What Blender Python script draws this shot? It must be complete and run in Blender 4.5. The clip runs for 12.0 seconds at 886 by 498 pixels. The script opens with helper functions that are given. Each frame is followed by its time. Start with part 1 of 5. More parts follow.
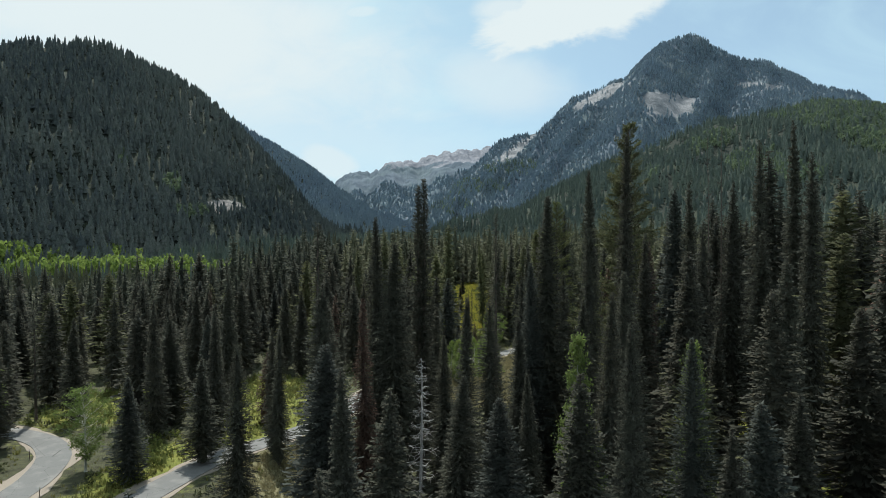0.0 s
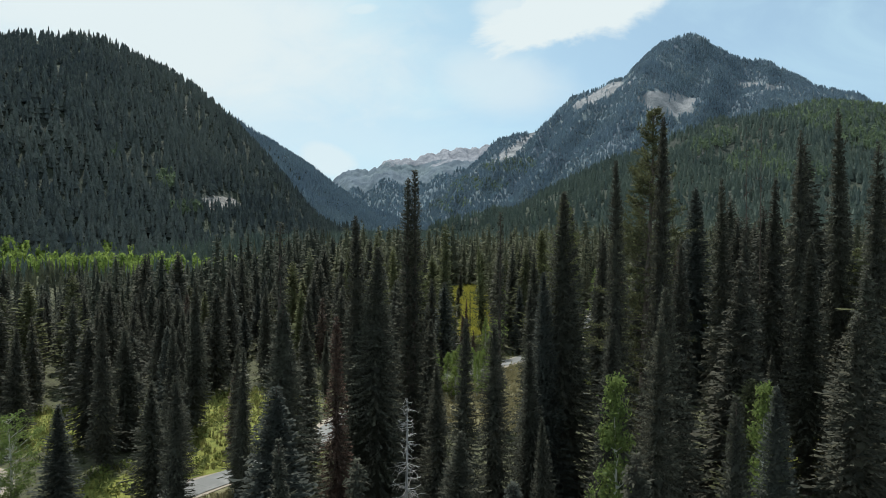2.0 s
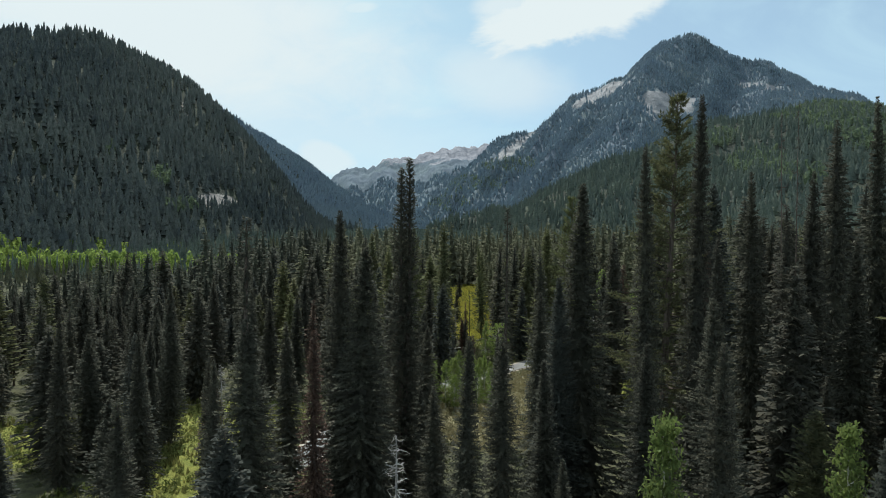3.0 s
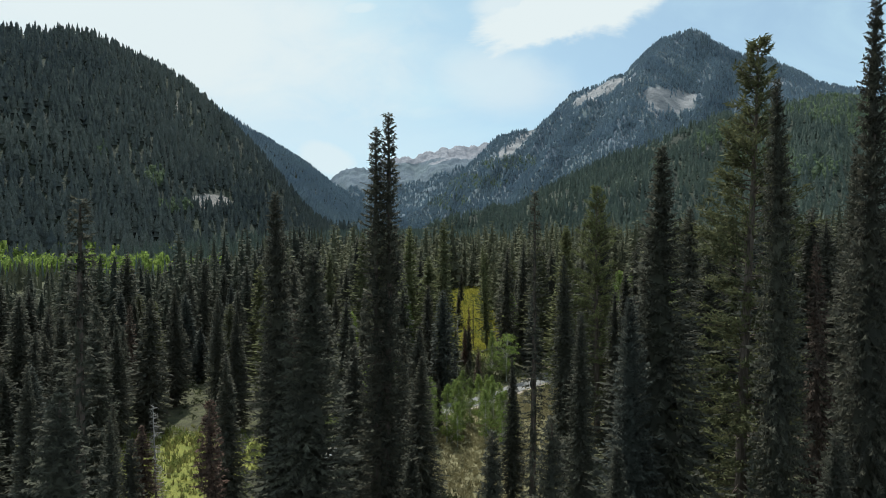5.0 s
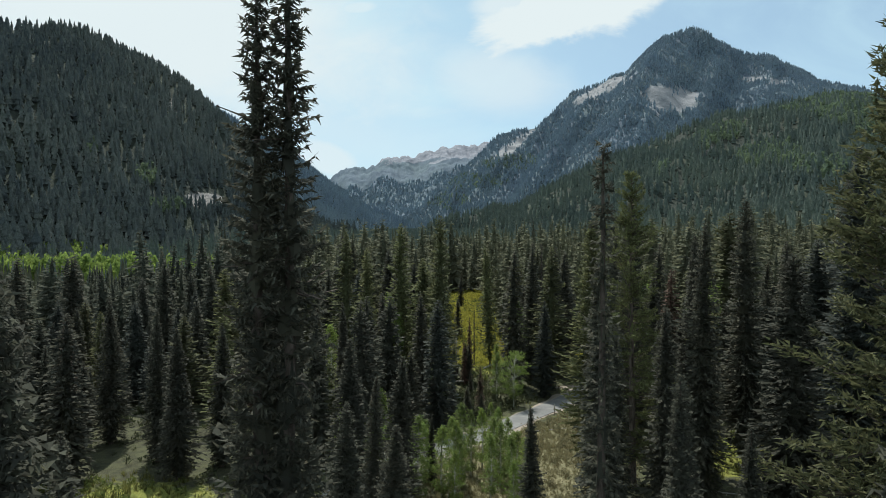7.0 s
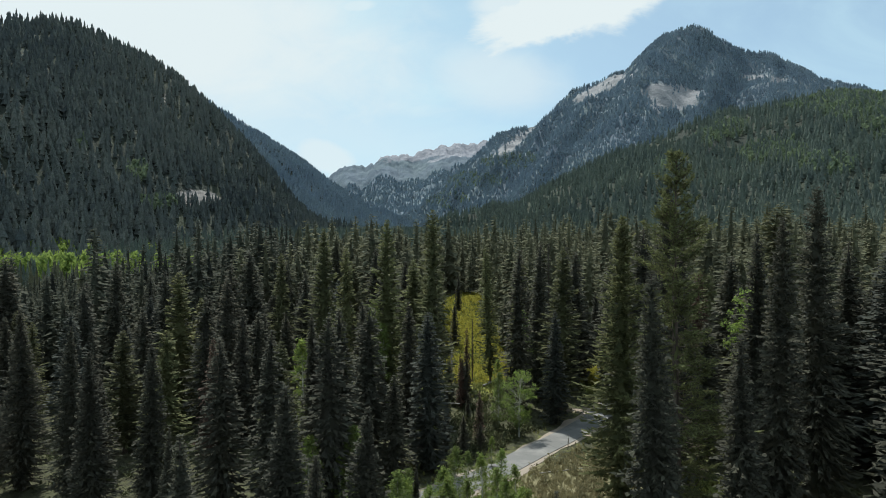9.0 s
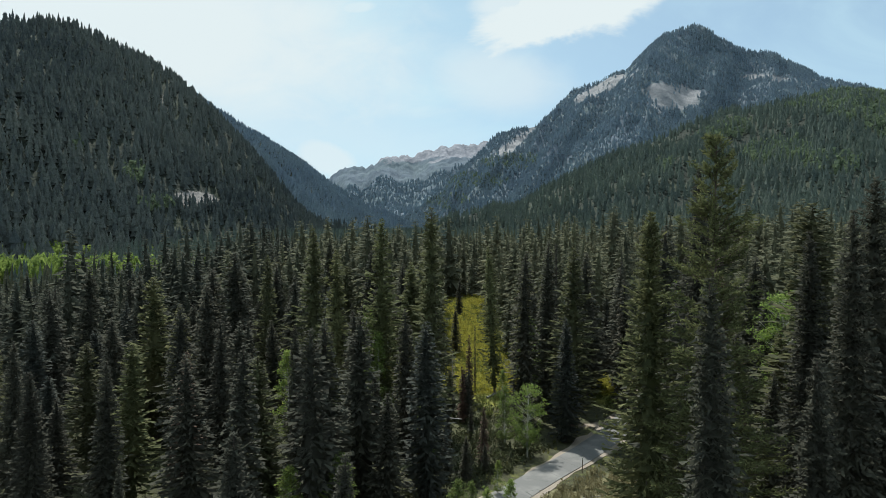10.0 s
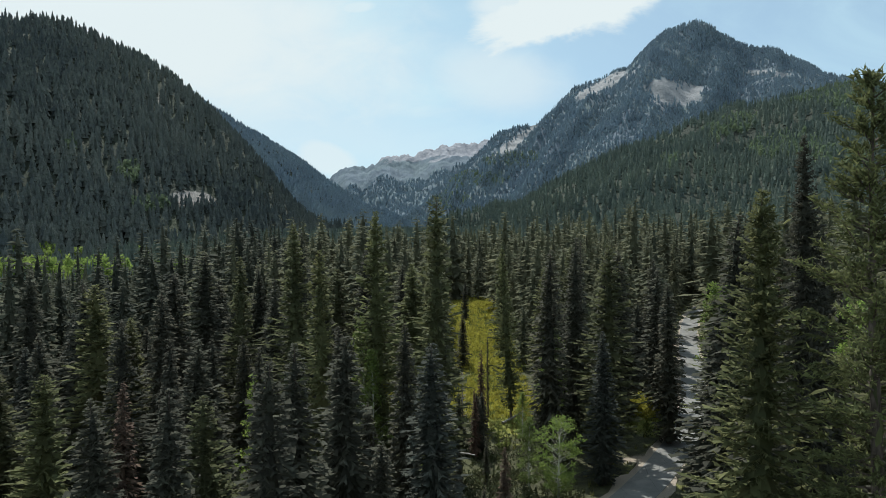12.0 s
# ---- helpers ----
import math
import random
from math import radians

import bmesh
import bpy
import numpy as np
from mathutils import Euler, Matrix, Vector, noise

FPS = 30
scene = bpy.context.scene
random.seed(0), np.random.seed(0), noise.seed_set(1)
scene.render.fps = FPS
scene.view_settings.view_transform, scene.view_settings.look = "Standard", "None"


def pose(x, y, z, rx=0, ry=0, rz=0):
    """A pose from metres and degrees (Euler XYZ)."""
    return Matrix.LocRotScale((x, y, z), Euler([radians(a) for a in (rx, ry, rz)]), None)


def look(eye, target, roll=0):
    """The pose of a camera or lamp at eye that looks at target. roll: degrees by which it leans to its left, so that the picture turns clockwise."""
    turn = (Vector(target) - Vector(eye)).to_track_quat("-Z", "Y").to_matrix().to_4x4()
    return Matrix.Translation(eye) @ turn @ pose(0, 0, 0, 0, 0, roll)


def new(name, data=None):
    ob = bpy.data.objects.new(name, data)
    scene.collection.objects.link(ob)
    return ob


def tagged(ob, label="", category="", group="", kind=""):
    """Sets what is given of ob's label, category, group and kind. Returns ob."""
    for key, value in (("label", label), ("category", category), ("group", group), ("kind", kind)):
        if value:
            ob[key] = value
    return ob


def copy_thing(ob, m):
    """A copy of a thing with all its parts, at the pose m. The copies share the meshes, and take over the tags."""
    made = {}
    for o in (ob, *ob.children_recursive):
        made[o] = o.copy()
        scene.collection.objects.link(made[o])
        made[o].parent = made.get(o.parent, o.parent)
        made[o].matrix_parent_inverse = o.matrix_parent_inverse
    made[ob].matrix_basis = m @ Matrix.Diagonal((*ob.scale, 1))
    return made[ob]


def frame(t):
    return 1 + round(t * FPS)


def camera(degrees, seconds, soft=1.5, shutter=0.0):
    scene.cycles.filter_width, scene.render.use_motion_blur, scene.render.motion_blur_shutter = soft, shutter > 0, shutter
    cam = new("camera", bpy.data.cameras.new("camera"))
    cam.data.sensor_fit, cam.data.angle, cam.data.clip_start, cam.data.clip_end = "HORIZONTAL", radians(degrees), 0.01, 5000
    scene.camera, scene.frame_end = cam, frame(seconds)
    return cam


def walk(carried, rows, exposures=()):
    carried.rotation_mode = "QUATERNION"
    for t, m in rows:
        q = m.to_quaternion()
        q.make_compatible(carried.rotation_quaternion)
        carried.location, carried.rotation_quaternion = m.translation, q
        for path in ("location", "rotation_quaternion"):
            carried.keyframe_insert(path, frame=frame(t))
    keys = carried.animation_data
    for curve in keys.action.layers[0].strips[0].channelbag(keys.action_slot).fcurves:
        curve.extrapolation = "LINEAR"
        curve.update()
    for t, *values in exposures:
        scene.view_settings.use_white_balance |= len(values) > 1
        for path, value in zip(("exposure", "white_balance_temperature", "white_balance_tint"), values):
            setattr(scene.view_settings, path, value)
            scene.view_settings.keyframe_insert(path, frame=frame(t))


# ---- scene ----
cam = camera(68.0, 12.0, 0.8)
PATH = [
    (0, (-0.892, 5.196, 21.099), (-0.866, 7.196, 21.083), -0.2),
    (0.5, (-0.718, 7.23, 21.235), (-0.69, 9.229, 21.217), -0.2),
    (1, (-0.65, 9.43, 21.364), (-0.619, 11.43, 21.344), -0.0),
    (1.5, (-0.576, 11.969, 21.415), (-0.544, 13.969, 21.394), 0.0),
    (2, (-0.497, 14.797, 21.52), (-0.465, 16.796, 21.499), 0.2),
    (2.5, (-0.434, 17.921, 21.541), (-0.402, 19.92, 21.519), 0.1),
    (3, (-0.416, 21.215, 21.565), (-0.379, 23.215, 21.541), 0.5),
    (5, (-0.005, 35.785, 21.518), (0.03, 37.784, 21.493), 0.0),
    (5.5, (0.142, 39.693, 21.46), (0.173, 41.692, 21.438), -0.4),
    (6, (0.265, 43.712, 21.527), (0.299, 45.712, 21.503), -0.1),
    (6.5, (0.597, 47.725, 21.543), (0.632, 49.724, 21.518), -0.1),
    (7, (0.813, 51.344, 21.572), (0.848, 53.344, 21.546), -0.0),
    (8.8, (1.689, 63.443, 21.611), (1.728, 65.443, 21.58), 0.3),
    (9, (1.777, 64.785, 21.6), (1.815, 66.784, 21.57), 0.1),
    (9.5, (1.91, 68.175, 21.544), (1.948, 70.175, 21.515), 0.0),
    (10, (2.0, 71.495, 21.533), (2.036, 73.495, 21.506), -0.1),
    (10.5, (2.065, 74.686, 21.522), (2.1, 76.686, 21.494), -0.1),
    (11, (1.936, 77.925, 21.468), (1.971, 79.925, 21.44), -0.2),
    (11.5, (1.793, 81.231, 21.404), (1.827, 83.231, 21.377), -0.4),
    (12, (1.677, 84.601, 21.319), (1.709, 86.601, 21.29), -0.5),
]
walk(cam, [(t, look(eye, target, roll)) for t, eye, target, roll in PATH], [(0, 0.18, 6150, 5)])

# ---- world, sun ----
SUN_AZ, SUN_EL = radians(-18), radians(60)          # azimuth from +y towards +x
SUN_DIR = Vector((math.sin(SUN_AZ) * math.cos(SUN_EL), math.cos(SUN_AZ) * math.cos(SUN_EL), math.sin(SUN_EL)))
sun = new("sun", bpy.data.lights.new("sun", "SUN"))
sun.data.energy, sun.data.angle, sun.data.color = 5.0, radians(0.6), (1.0, 0.95, 0.86)
sun.matrix_world = look(SUN_DIR * 900, (0, 0, 0))


class Nodes:
    """Short writing for node trees."""

    def __init__(self, tree):
        self.tree = tree
        tree.nodes.clear()

    def add(self, kind, **props):
        n = self.tree.nodes.new(kind)
        for k, v in props.items():
            setattr(n, k, v)
        return n

    def put(self, socket, value):
        if isinstance(value, bpy.types.NodeSocket):
            self.tree.links.new(value, socket)
        elif value is not None:
            socket.default_value = value

    def math(self, op, a, b=None, c=None, clamp=False):
        n = self.add("ShaderNodeMath", operation=op, use_clamp=clamp)
        for i, v in enumerate((a, b, c)):
            self.put(n.inputs[i], v)
        return n.outputs[0]

    def mix(self, fac, a, b, blend="MIX"):
        n = self.add("ShaderNodeMix", data_type="RGBA", blend_type=blend)
        self.put(n.inputs[0], fac)
        for i, v in ((6, a), (7, b)):
            self.put(n.inputs[i], (*v, 1) if isinstance(v, tuple) and len(v) == 3 else v)
        return n.outputs[2]

    def noise(self, scale, detail=4, rough=0.55, vec=None, dist=0.0):
        n = self.add("ShaderNodeTexNoise")
        for k, v in (("Scale", scale), ("Detail", detail), ("Roughness", rough), ("Distortion", dist), ("Vector", vec)):
            self.put(n.inputs[k], v)
        return n.outputs[0]

    def ramp(self, v, lo, hi):
        n = self.add("ShaderNodeMapRange", interpolation_type="SMOOTHSTEP")
        for i, x in enumerate((v, lo, hi, 0.0, 1.0)):
            self.put(n.inputs[i], x)
        return n.outputs[0]


world = bpy.data.worlds.new("world")
scene.world = world
world.use_nodes = True
w = Nodes(world.node_tree)
sky = w.add("ShaderNodeTexSky", sky_type="NISHITA", sun_disc=False, sun_elevation=SUN_EL, sun_rotation=SUN_AZ,
            altitude=2000, air_density=1.0, dust_density=2.5, ozone_density=1.0)
way = w.add("ShaderNodeTexCoord").outputs["Generated"]
sep = w.add("ShaderNodeSeparateXYZ")
w.put(sep.inputs[0], way)
ahead = w.math("MAXIMUM", sep.outputs[1], 0.05)
cu = w.math("DIVIDE", sep.outputs[0], ahead)
cv = w.math("DIVIDE", sep.outputs[2], ahead)
plane = w.add("ShaderNodeCombineXYZ")
w.put(plane.inputs[0], cu), w.put(plane.inputs[1], w.math("MULTIPLY", cv, 1.7))
puff = w.noise(7.0, 7, 0.6, plane.outputs[0], 0.4)
wisp = w.noise(3.2, 6, 0.55, plane.outputs[0], 0.8)


def cloud(u, v, ru, rv, turn, strength, ragged, soft):
    """A cloud bank round the direction (u, v): an oval with a ragged rim."""
    c, s = math.cos(turn), math.sin(turn)
    du, dv = w.math("SUBTRACT", cu, u), w.math("SUBTRACT", cv, v)
    a = w.math("DIVIDE", w.math("ADD", w.math("MULTIPLY", du, c), w.math("MULTIPLY", dv, s)), ru)
    b = w.math("DIVIDE", w.math("SUBTRACT", w.math("MULTIPLY", dv, c), w.math("MULTIPLY", du, s)), rv)
    d = w.math("SQRT", w.math("ADD", w.math("MULTIPLY", a, a), w.math("MULTIPLY", b, b)))
    d = w.math("ADD", d, w.math("MULTIPLY", w.math("SUBTRACT", puff, 0.5), ragged))
    return w.math("MULTIPLY", w.ramp(d, 1.0 + soft, 1.0 - soft), strength)


CLOUDS = [cloud(-0.44, 0.34, 0.38, 0.13, -0.22, 0.95, 1.1, 0.55), cloud(-0.52, 0.24, 0.40, 0.09, -0.2, 0.55, 1.0, 0.8),
          cloud(0.255, 0.385, 0.19, 0.060, 0.42, 1.0, 1.5, 0.16), cloud(0.16, 0.335, 0.085, 0.036, 0.12, 0.95, 1.3, 0.25), cloud(0.12, 0.355, 0.05, 0.02, 0.0, 0.8, 1.3, 0.4),
          cloud(0.10, 0.245, 0.10, 0.045, -0.1, 0.55, 1.2, 0.6), cloud(-0.16, 0.125, 0.045, 0.024, -0.3, 0.7, 1.3, 0.4),
          cloud(-0.11, 0.352, 0.03, 0.010, 0.1, 0.6, 1.4, 0.4), cloud(-0.22, 0.19, 0.28, 0.05, -0.25, 0.35, 1.2, 0.9)]
# a thin bright veil over the whole sky, with added, unseen scattered clouds overhead and behind
dome = w.math("MAXIMUM", sep.outputs[2], 0.12)
flat = w.add("ShaderNodeCombineXYZ")
w.put(flat.inputs[0], w.math("DIVIDE", sep.outputs[0], dome)), w.put(flat.inputs[1], w.math("DIVIDE", sep.outputs[1], dome))
fill_clouds = w.ramp(w.noise(0.9, 6, 0.6, flat.outputs[0], 0.5), 0.42, 0.68)
in_view = w.ramp(w.math("SUBTRACT", sep.outputs[1], w.math("MULTIPLY", sep.outputs[2], 1.6)), -0.1, 0.25)
veil = w.math("ADD", w.math("ADD", 0.45, w.math("MULTIPLY", w.ramp(cu, 0.45, -0.15), 0.25)), w.math("MULTIPLY", w.ramp(wisp, 0.40, 0.75), 0.25))
clouds = w.math("MULTIPLY", fill_clouds, w.math("SUBTRACT", 0.9, w.math("MULTIPLY", in_view, 0.9)))
for c in CLOUDS:
    clouds = w.math("MAXIMUM", clouds, c)
clouds = w.math("MULTIPLY", clouds, w.ramp(sep.outputs[2], 0.0, 0.10))
SKY_STRENGTH = 0.10
hazy = w.mix(veil, sky.outputs[0], (5.6, 7.4, 8.0))
# clouds out of view are set brighter, as fill for shaded sides
cloud_col = w.mix(in_view, (12.0, 12.2, 12.2), (7.3, 7.65, 7.6))
sky_col = w.mix(clouds, hazy, cloud_col)
back = w.add("ShaderNodeBackground")
w.put(back.inputs[0], sky_col), w.put(back.inputs[1], SKY_STRENGTH)
w.put(w.add("ShaderNodeOutputWorld").inputs[0], back.outputs[0])


# ---- materials ----
def material(name):
    m = bpy.data.materials.new(name)
    m.use_nodes = True
    return m, Nodes(m.node_tree)


def finish(n, colour, rough=0.85, bump=None, height=0.05, through_light=None, spec=0.2):
    b = n.add("ShaderNodeBsdfPrincipled")
    n.put(b.inputs["Base Color"], colour), n.put(b.inputs["Roughness"], rough)
    n.put(b.inputs["Specular IOR Level"], spec)
    if bump is not None:
        k = n.add("ShaderNodeBump")
        n.put(k.inputs["Height"], bump), n.put(k.inputs["Distance"], height), n.put(k.inputs["Strength"], 0.8)
        n.put(b.inputs["Normal"], k.outputs[0])
    out = b.outputs[0]
    if through_light:
        t = n.add("ShaderNodeBsdfTranslucent")
        n.put(t.inputs[0], colour)
        mx = n.add("ShaderNodeMixShader")
        n.put(mx.inputs[0], through_light), n.put(mx.inputs[1], out), n.put(mx.inputs[2], t.outputs[0])
        out = mx.outputs[0]
    n.put(n.add("ShaderNodeOutputMaterial").inputs[0], out)


def leaf_material(name, dark, light, other, through_light, rough=0.7, spark=1.5):
    """Foliage of single trees: each twig and each tree differs a little."""
    m, n = material(name)
    isl = n.add("ShaderNodeNewGeometry").outputs["Random Per Island"]
    tree = n.add("ShaderNodeObjectInfo").outputs["Random"]
    col = n.mix(n.math("POWER", isl, spark), dark, light)
    col = n.mix(n.ramp(tree, 0.25, 1.0), col, n.mix(n.math("POWER", isl, spark), dark, other))
    half = n.math("FRACT", n.math("MULTIPLY", tree, 7.31))
    col = n.mix(n.math("MULTIPLY", half, 0.8), col, n.mix(0.75, col, (0.042, 0.041, 0.035)))
    third = n.math("FRACT", n.math("MULTIPLY", tree, 23.7))
    col = n.mix(n.math("MULTIPLY", n.ramp(third, 0.55, 1.0), 0.5), col, n.mix(n.math("POWER", isl, spark), dark, other))
    pos = n.add("ShaderNodeNewGeometry").outputs["Position"]
    col = n.mix(n.ramp(n.noise(0.9, 3, 0.6, pos), 0.35, 0.75), col, n.mix(0.9 / (1.0 + spark), col, light))
    finish(n, col, rough, None, 0, through_light, 0.06)
    return m


NEEDLE = leaf_material("needles", (0.064, 0.064, 0.052), (0.099, 0.101, 0.073), (0.116, 0.107, 0.075), 0.30, 0.75, 1.6)
NEEDLE_BLUE = leaf_material("blue_needles", (0.056, 0.062, 0.056), (0.097, 0.107, 0.092), (0.108, 0.111, 0.087), 0.30, 0.75, 1.6)
NEEDLE_PINE = leaf_material("pine_needles", (0.078, 0.086, 0.042), (0.175, 0.186, 0.080), (0.195, 0.186, 0.088), 0.35, 0.7, 1.5)
NEEDLE_RED = leaf_material("dead_needles", (0.060, 0.042, 0.034), (0.15, 0.090, 0.066), (0.13, 0.10, 0.072), 0.15)
ASPEN_LEAF = leaf_material("aspen_leaves", (0.12, 0.175, 0.050), (0.27, 0.35, 0.090), (0.31, 0.35, 0.090), 0.5, 0.5)
SHRUB_LEAF = leaf_material("shrub_leaves", (0.10, 0.135, 0.036), (0.22, 0.265, 0.062), (0.25, 0.25, 0.075), 0.4)
GRASS_BLADE = leaf_material("grass_blades", (0.15, 0.16, 0.04), (0.34, 0.34, 0.095), (0.38, 0.33, 0.14), 0.45)
MEADOW_LEAF = leaf_material("meadow_leaves", (0.34, 0.33, 0.05), (0.58, 0.53, 0.08), (0.52, 0.51, 0.085), 0.55)
UNDER_LEAF = leaf_material("undergrowth_leaves", (0.04, 0.055, 0.025), (0.12, 0.14, 0.05), (0.13, 0.12, 0.055), 0.25)
SAGE_LEAF = leaf_material("sage_leaves", (0.25, 0.225, 0.12), (0.46, 0.41, 0.22), (0.48, 0.40, 0.21), 0.4)


def bark_material(name, a, b, scale):
    m, n = material(name)
    pos = n.add("ShaderNodeTexCoord").outputs["Object"]
    mp = n.add("ShaderNodeMapping")
    n.put(mp.inputs[0], pos)
    mp.inputs[3].default_value = (scale, scale, scale * 0.2)
    g = n.noise(1.0, 6, 0.65, mp.outputs[0])
    finish(n, n.mix(n.ramp(g, 0.3, 0.7), a, b), 0.9, g, 0.03)
    return m


BARK = bark_material("bark", (0.05, 0.038, 0.03), (0.15, 0.12, 0.10), 9)
BARK_GREY = bark_material("weathered_wood", (0.16, 0.15, 0.14), (0.36, 0.34, 0.32), 7)
BARK_ASPEN = bark_material("aspen_bark", (0.20, 0.20, 0.16), (0.55, 0.54, 0.47), 4)


def forest_material(name, dark, light, through_light=0.1):
    """Far woods: the tone of each tree lies in the attribute 'tint'."""
    m, n = material(name)
    a = n.add("ShaderNodeAttribute", attribute_name="tint")
    col = n.mix(a.outputs["Fac"], dark, light)
    geo = n.add("ShaderNodeNewGeometry")
    pos = geo.outputs["Position"]
    col = n.mix(n.math("MULTIPLY", n.math("POWER", geo.outputs["Random Per Island"], 3.0), 0.7), col, light)
    g = n.noise(0.8, 3, 0.7, pos)
    col = n.mix(n.ramp(g, 0.3, 0.7), n.mix(0.45, col, (0.025, 0.036, 0.026)), col)
    finish(n, col, 0.8, None, 0, through_light, 0.06)
    return m


WOOD_NEAR = forest_material("valley_woods", (0.044, 0.046, 0.041), (0.116, 0.118, 0.082), 0.30)
WOOD_OLIVE = forest_material("olive_woods", (0.084, 0.086, 0.062), (0.200, 0.196, 0.118), 0.35)
# greener mix, paled in the colour itself to imitate haze
WOOD_EAST_HAZE = forest_material("mixed_slope_woods_haze", (0.140, 0.175, 0.165), (0.250, 0.290, 0.235), 0.5)
# west slope: greens made paler and bluer, with haze put into the colour
WOOD_SLOPE_HAZE = forest_material("slope_woods", (0.114, 0.136, 0.144), (0.235, 0.256, 0.232), 0.5)
# blue haze of distance is painted into both tones of these trees
WOOD_FAR_HAZE = forest_material("far_woods_haze", (0.29, 0.37, 0.46), (0.37, 0.45, 0.50), 0.6)
WOOD_GROVE = forest_material("grove_woods", (0.16, 0.23, 0.06), (0.32, 0.40, 0.10), 0.5)
WOOD_ASPEN = forest_material("aspen_woods", (0.125, 0.170, 0.112), (0.205, 0.255, 0.148), 0.45)


def slope_material(name, soil, grass, rock, rock2, scale):
    """Mountain ground: soil and grass between trees, bare rock where the attribute 'rock' is high."""
    m, n = material(name)
    pos = n.add("ShaderNodeNewGeometry").outputs["Position"]
    a = n.add("ShaderNodeAttribute", attribute_name="rock").outputs["Fac"]
    big, fine = n.noise(scale, 6, 0.6, pos), n.noise(scale * 9, 6, 0.7, pos)
    ground = n.mix(n.ramp(big, 0.4, 0.65), soil, grass)
    mp = n.add("ShaderNodeMapping")
    n.put(mp.inputs[0], pos)
    mp.inputs[3].default_value = (1, 1, 3.5)
    strata = n.noise(scale * 4, 7, 0.7, mp.outputs[0], 0.6)
    stone = n.mix(n.ramp(strata, 0.35, 0.65), rock, rock2)
    edge = n.math("ADD", a, n.math("MULTIPLY", n.math("SUBTRACT", fine, 0.5), 0.9))
    col = n.mix(n.ramp(edge, 0.4, 0.6), ground, stone)
    finish(n, col, 0.95, n.math("ADD", strata, fine), 3.0)
    return m


SLOPE_NEAR = slope_material("slope_ground", (0.026, 0.032, 0.026), (0.040, 0.048, 0.032), (0.24, 0.225, 0.21), (0.17, 0.16, 0.155), 0.02)
# distance haze is put into the blue-grey soil and grass of the peak
SLOPE_PEAK_HAZE = slope_material("peak_ground_haze", (0.085, 0.108, 0.136), (0.100, 0.126, 0.136), (0.25, 0.245, 0.25), (0.165, 0.17, 0.182), 0.008)
# ridge soil, grass and stone are tinted blue as painted haze
SLOPE_RIDGE_HAZE = slope_material("ridge_ground_haze", (0.085, 0.11, 0.14), (0.10, 0.13, 0.15), (0.24, 0.24, 0.265), (0.15, 0.16, 0.19), 0.006)


def ground_material():
    m, n = material("valley_ground")
    pos = n.add("ShaderNodeNewGeometry").outputs["Position"]
    a = n.add("ShaderNodeAttribute", attribute_name="cover")
    sp = n.add("ShaderNodeSeparateColor")
    n.put(sp.inputs[0], a.outputs["Color"])
    big, mid, fine = n.noise(0.12, 4, 0.6, pos), n.noise(0.9, 5, 0.6, pos), n.noise(9.0, 5, 0.7, pos)
    floor = n.mix(n.ramp(mid, 0.35, 0.65), (0.042, 0.042, 0.025), (0.075, 0.078, 0.040))
    floor = n.mix(n.ramp(fine, 0.5, 0.8), floor, (0.11, 0.10, 0.06))
    grass = n.mix(n.ramp(mid, 0.3, 0.7), (0.15, 0.17, 0.035), (0.24, 0.235, 0.05))
    grass = n.mix(n.ramp(fine, 0.35, 0.7), n.mix(0.5, grass, (0.08, 0.09, 0.03)), grass)
    sage = n.mix(n.ramp(mid, 0.3, 0.7), (0.17, 0.155, 0.085), (0.27, 0.235, 0.14))
    sage = n.mix(n.ramp(fine, 0.4, 0.75), n.mix(0.5, sage, (0.10, 0.10, 0.05)), sage)
    jag = n.math("MULTIPLY", n.math("SUBTRACT", mid, 0.5), 0.8)
    col = n.mix(n.ramp(n.math("ADD", sp.outputs[0], jag), 0.35, 0.65), floor, grass)
    col = n.mix(n.ramp(n.math("ADD", sp.outputs[1], jag), 0.35, 0.65), col, sage)
    col = n.mix(n.ramp(n.math("ADD", sp.outputs[2], jag), 0.35, 0.65), col, n.mix(fine, (0.22, 0.18, 0.14), (0.34, 0.29, 0.24)))
    finish(n, col, 0.95, n.math("ADD", mid, fine), 0.15)
    return m


GROUND = ground_material()


def road_material():
    m, n = material("road_surface")
    pos = n.add("ShaderNodeNewGeometry").outputs["Position"]
    fine, big = n.noise(14, 6, 0.75, pos), n.noise(0.5, 5, 0.6, pos)
    col = n.mix(fine, (0.12, 0.118, 0.114), (0.18, 0.177, 0.172))
    col = n.mix(n.ramp(big, 0.45, 0.75), col, (0.215, 0.208, 0.198))
    crack = n.add("ShaderNodeTexVoronoi", feature="DISTANCE_TO_EDGE")
    n.put(crack.inputs["Vector"], pos), n.put(crack.inputs["Scale"], 0.35)
    col = n.mix(n.ramp(crack.outputs[0], 0.006, 0.0), col, (0.07, 0.07, 0.065))
    finish(n, col, 0.9, fine, 0.01)
    return m


ROAD = road_material()
SHOULDER, n_ = material("gravel_shoulder")
p_ = n_.add("ShaderNodeNewGeometry").outputs["Position"]
finish(n_, n_.mix(n_.noise(11, 6, 0.8, p_), (0.16, 0.13, 0.10), (0.36, 0.31, 0.26)), 0.95, n_.noise(20, 4, 0.7, p_), 0.04)
POST_WOOD = bark_material("post_wood", (0.10, 0.075, 0.055), (0.24, 0.19, 0.15), 12)


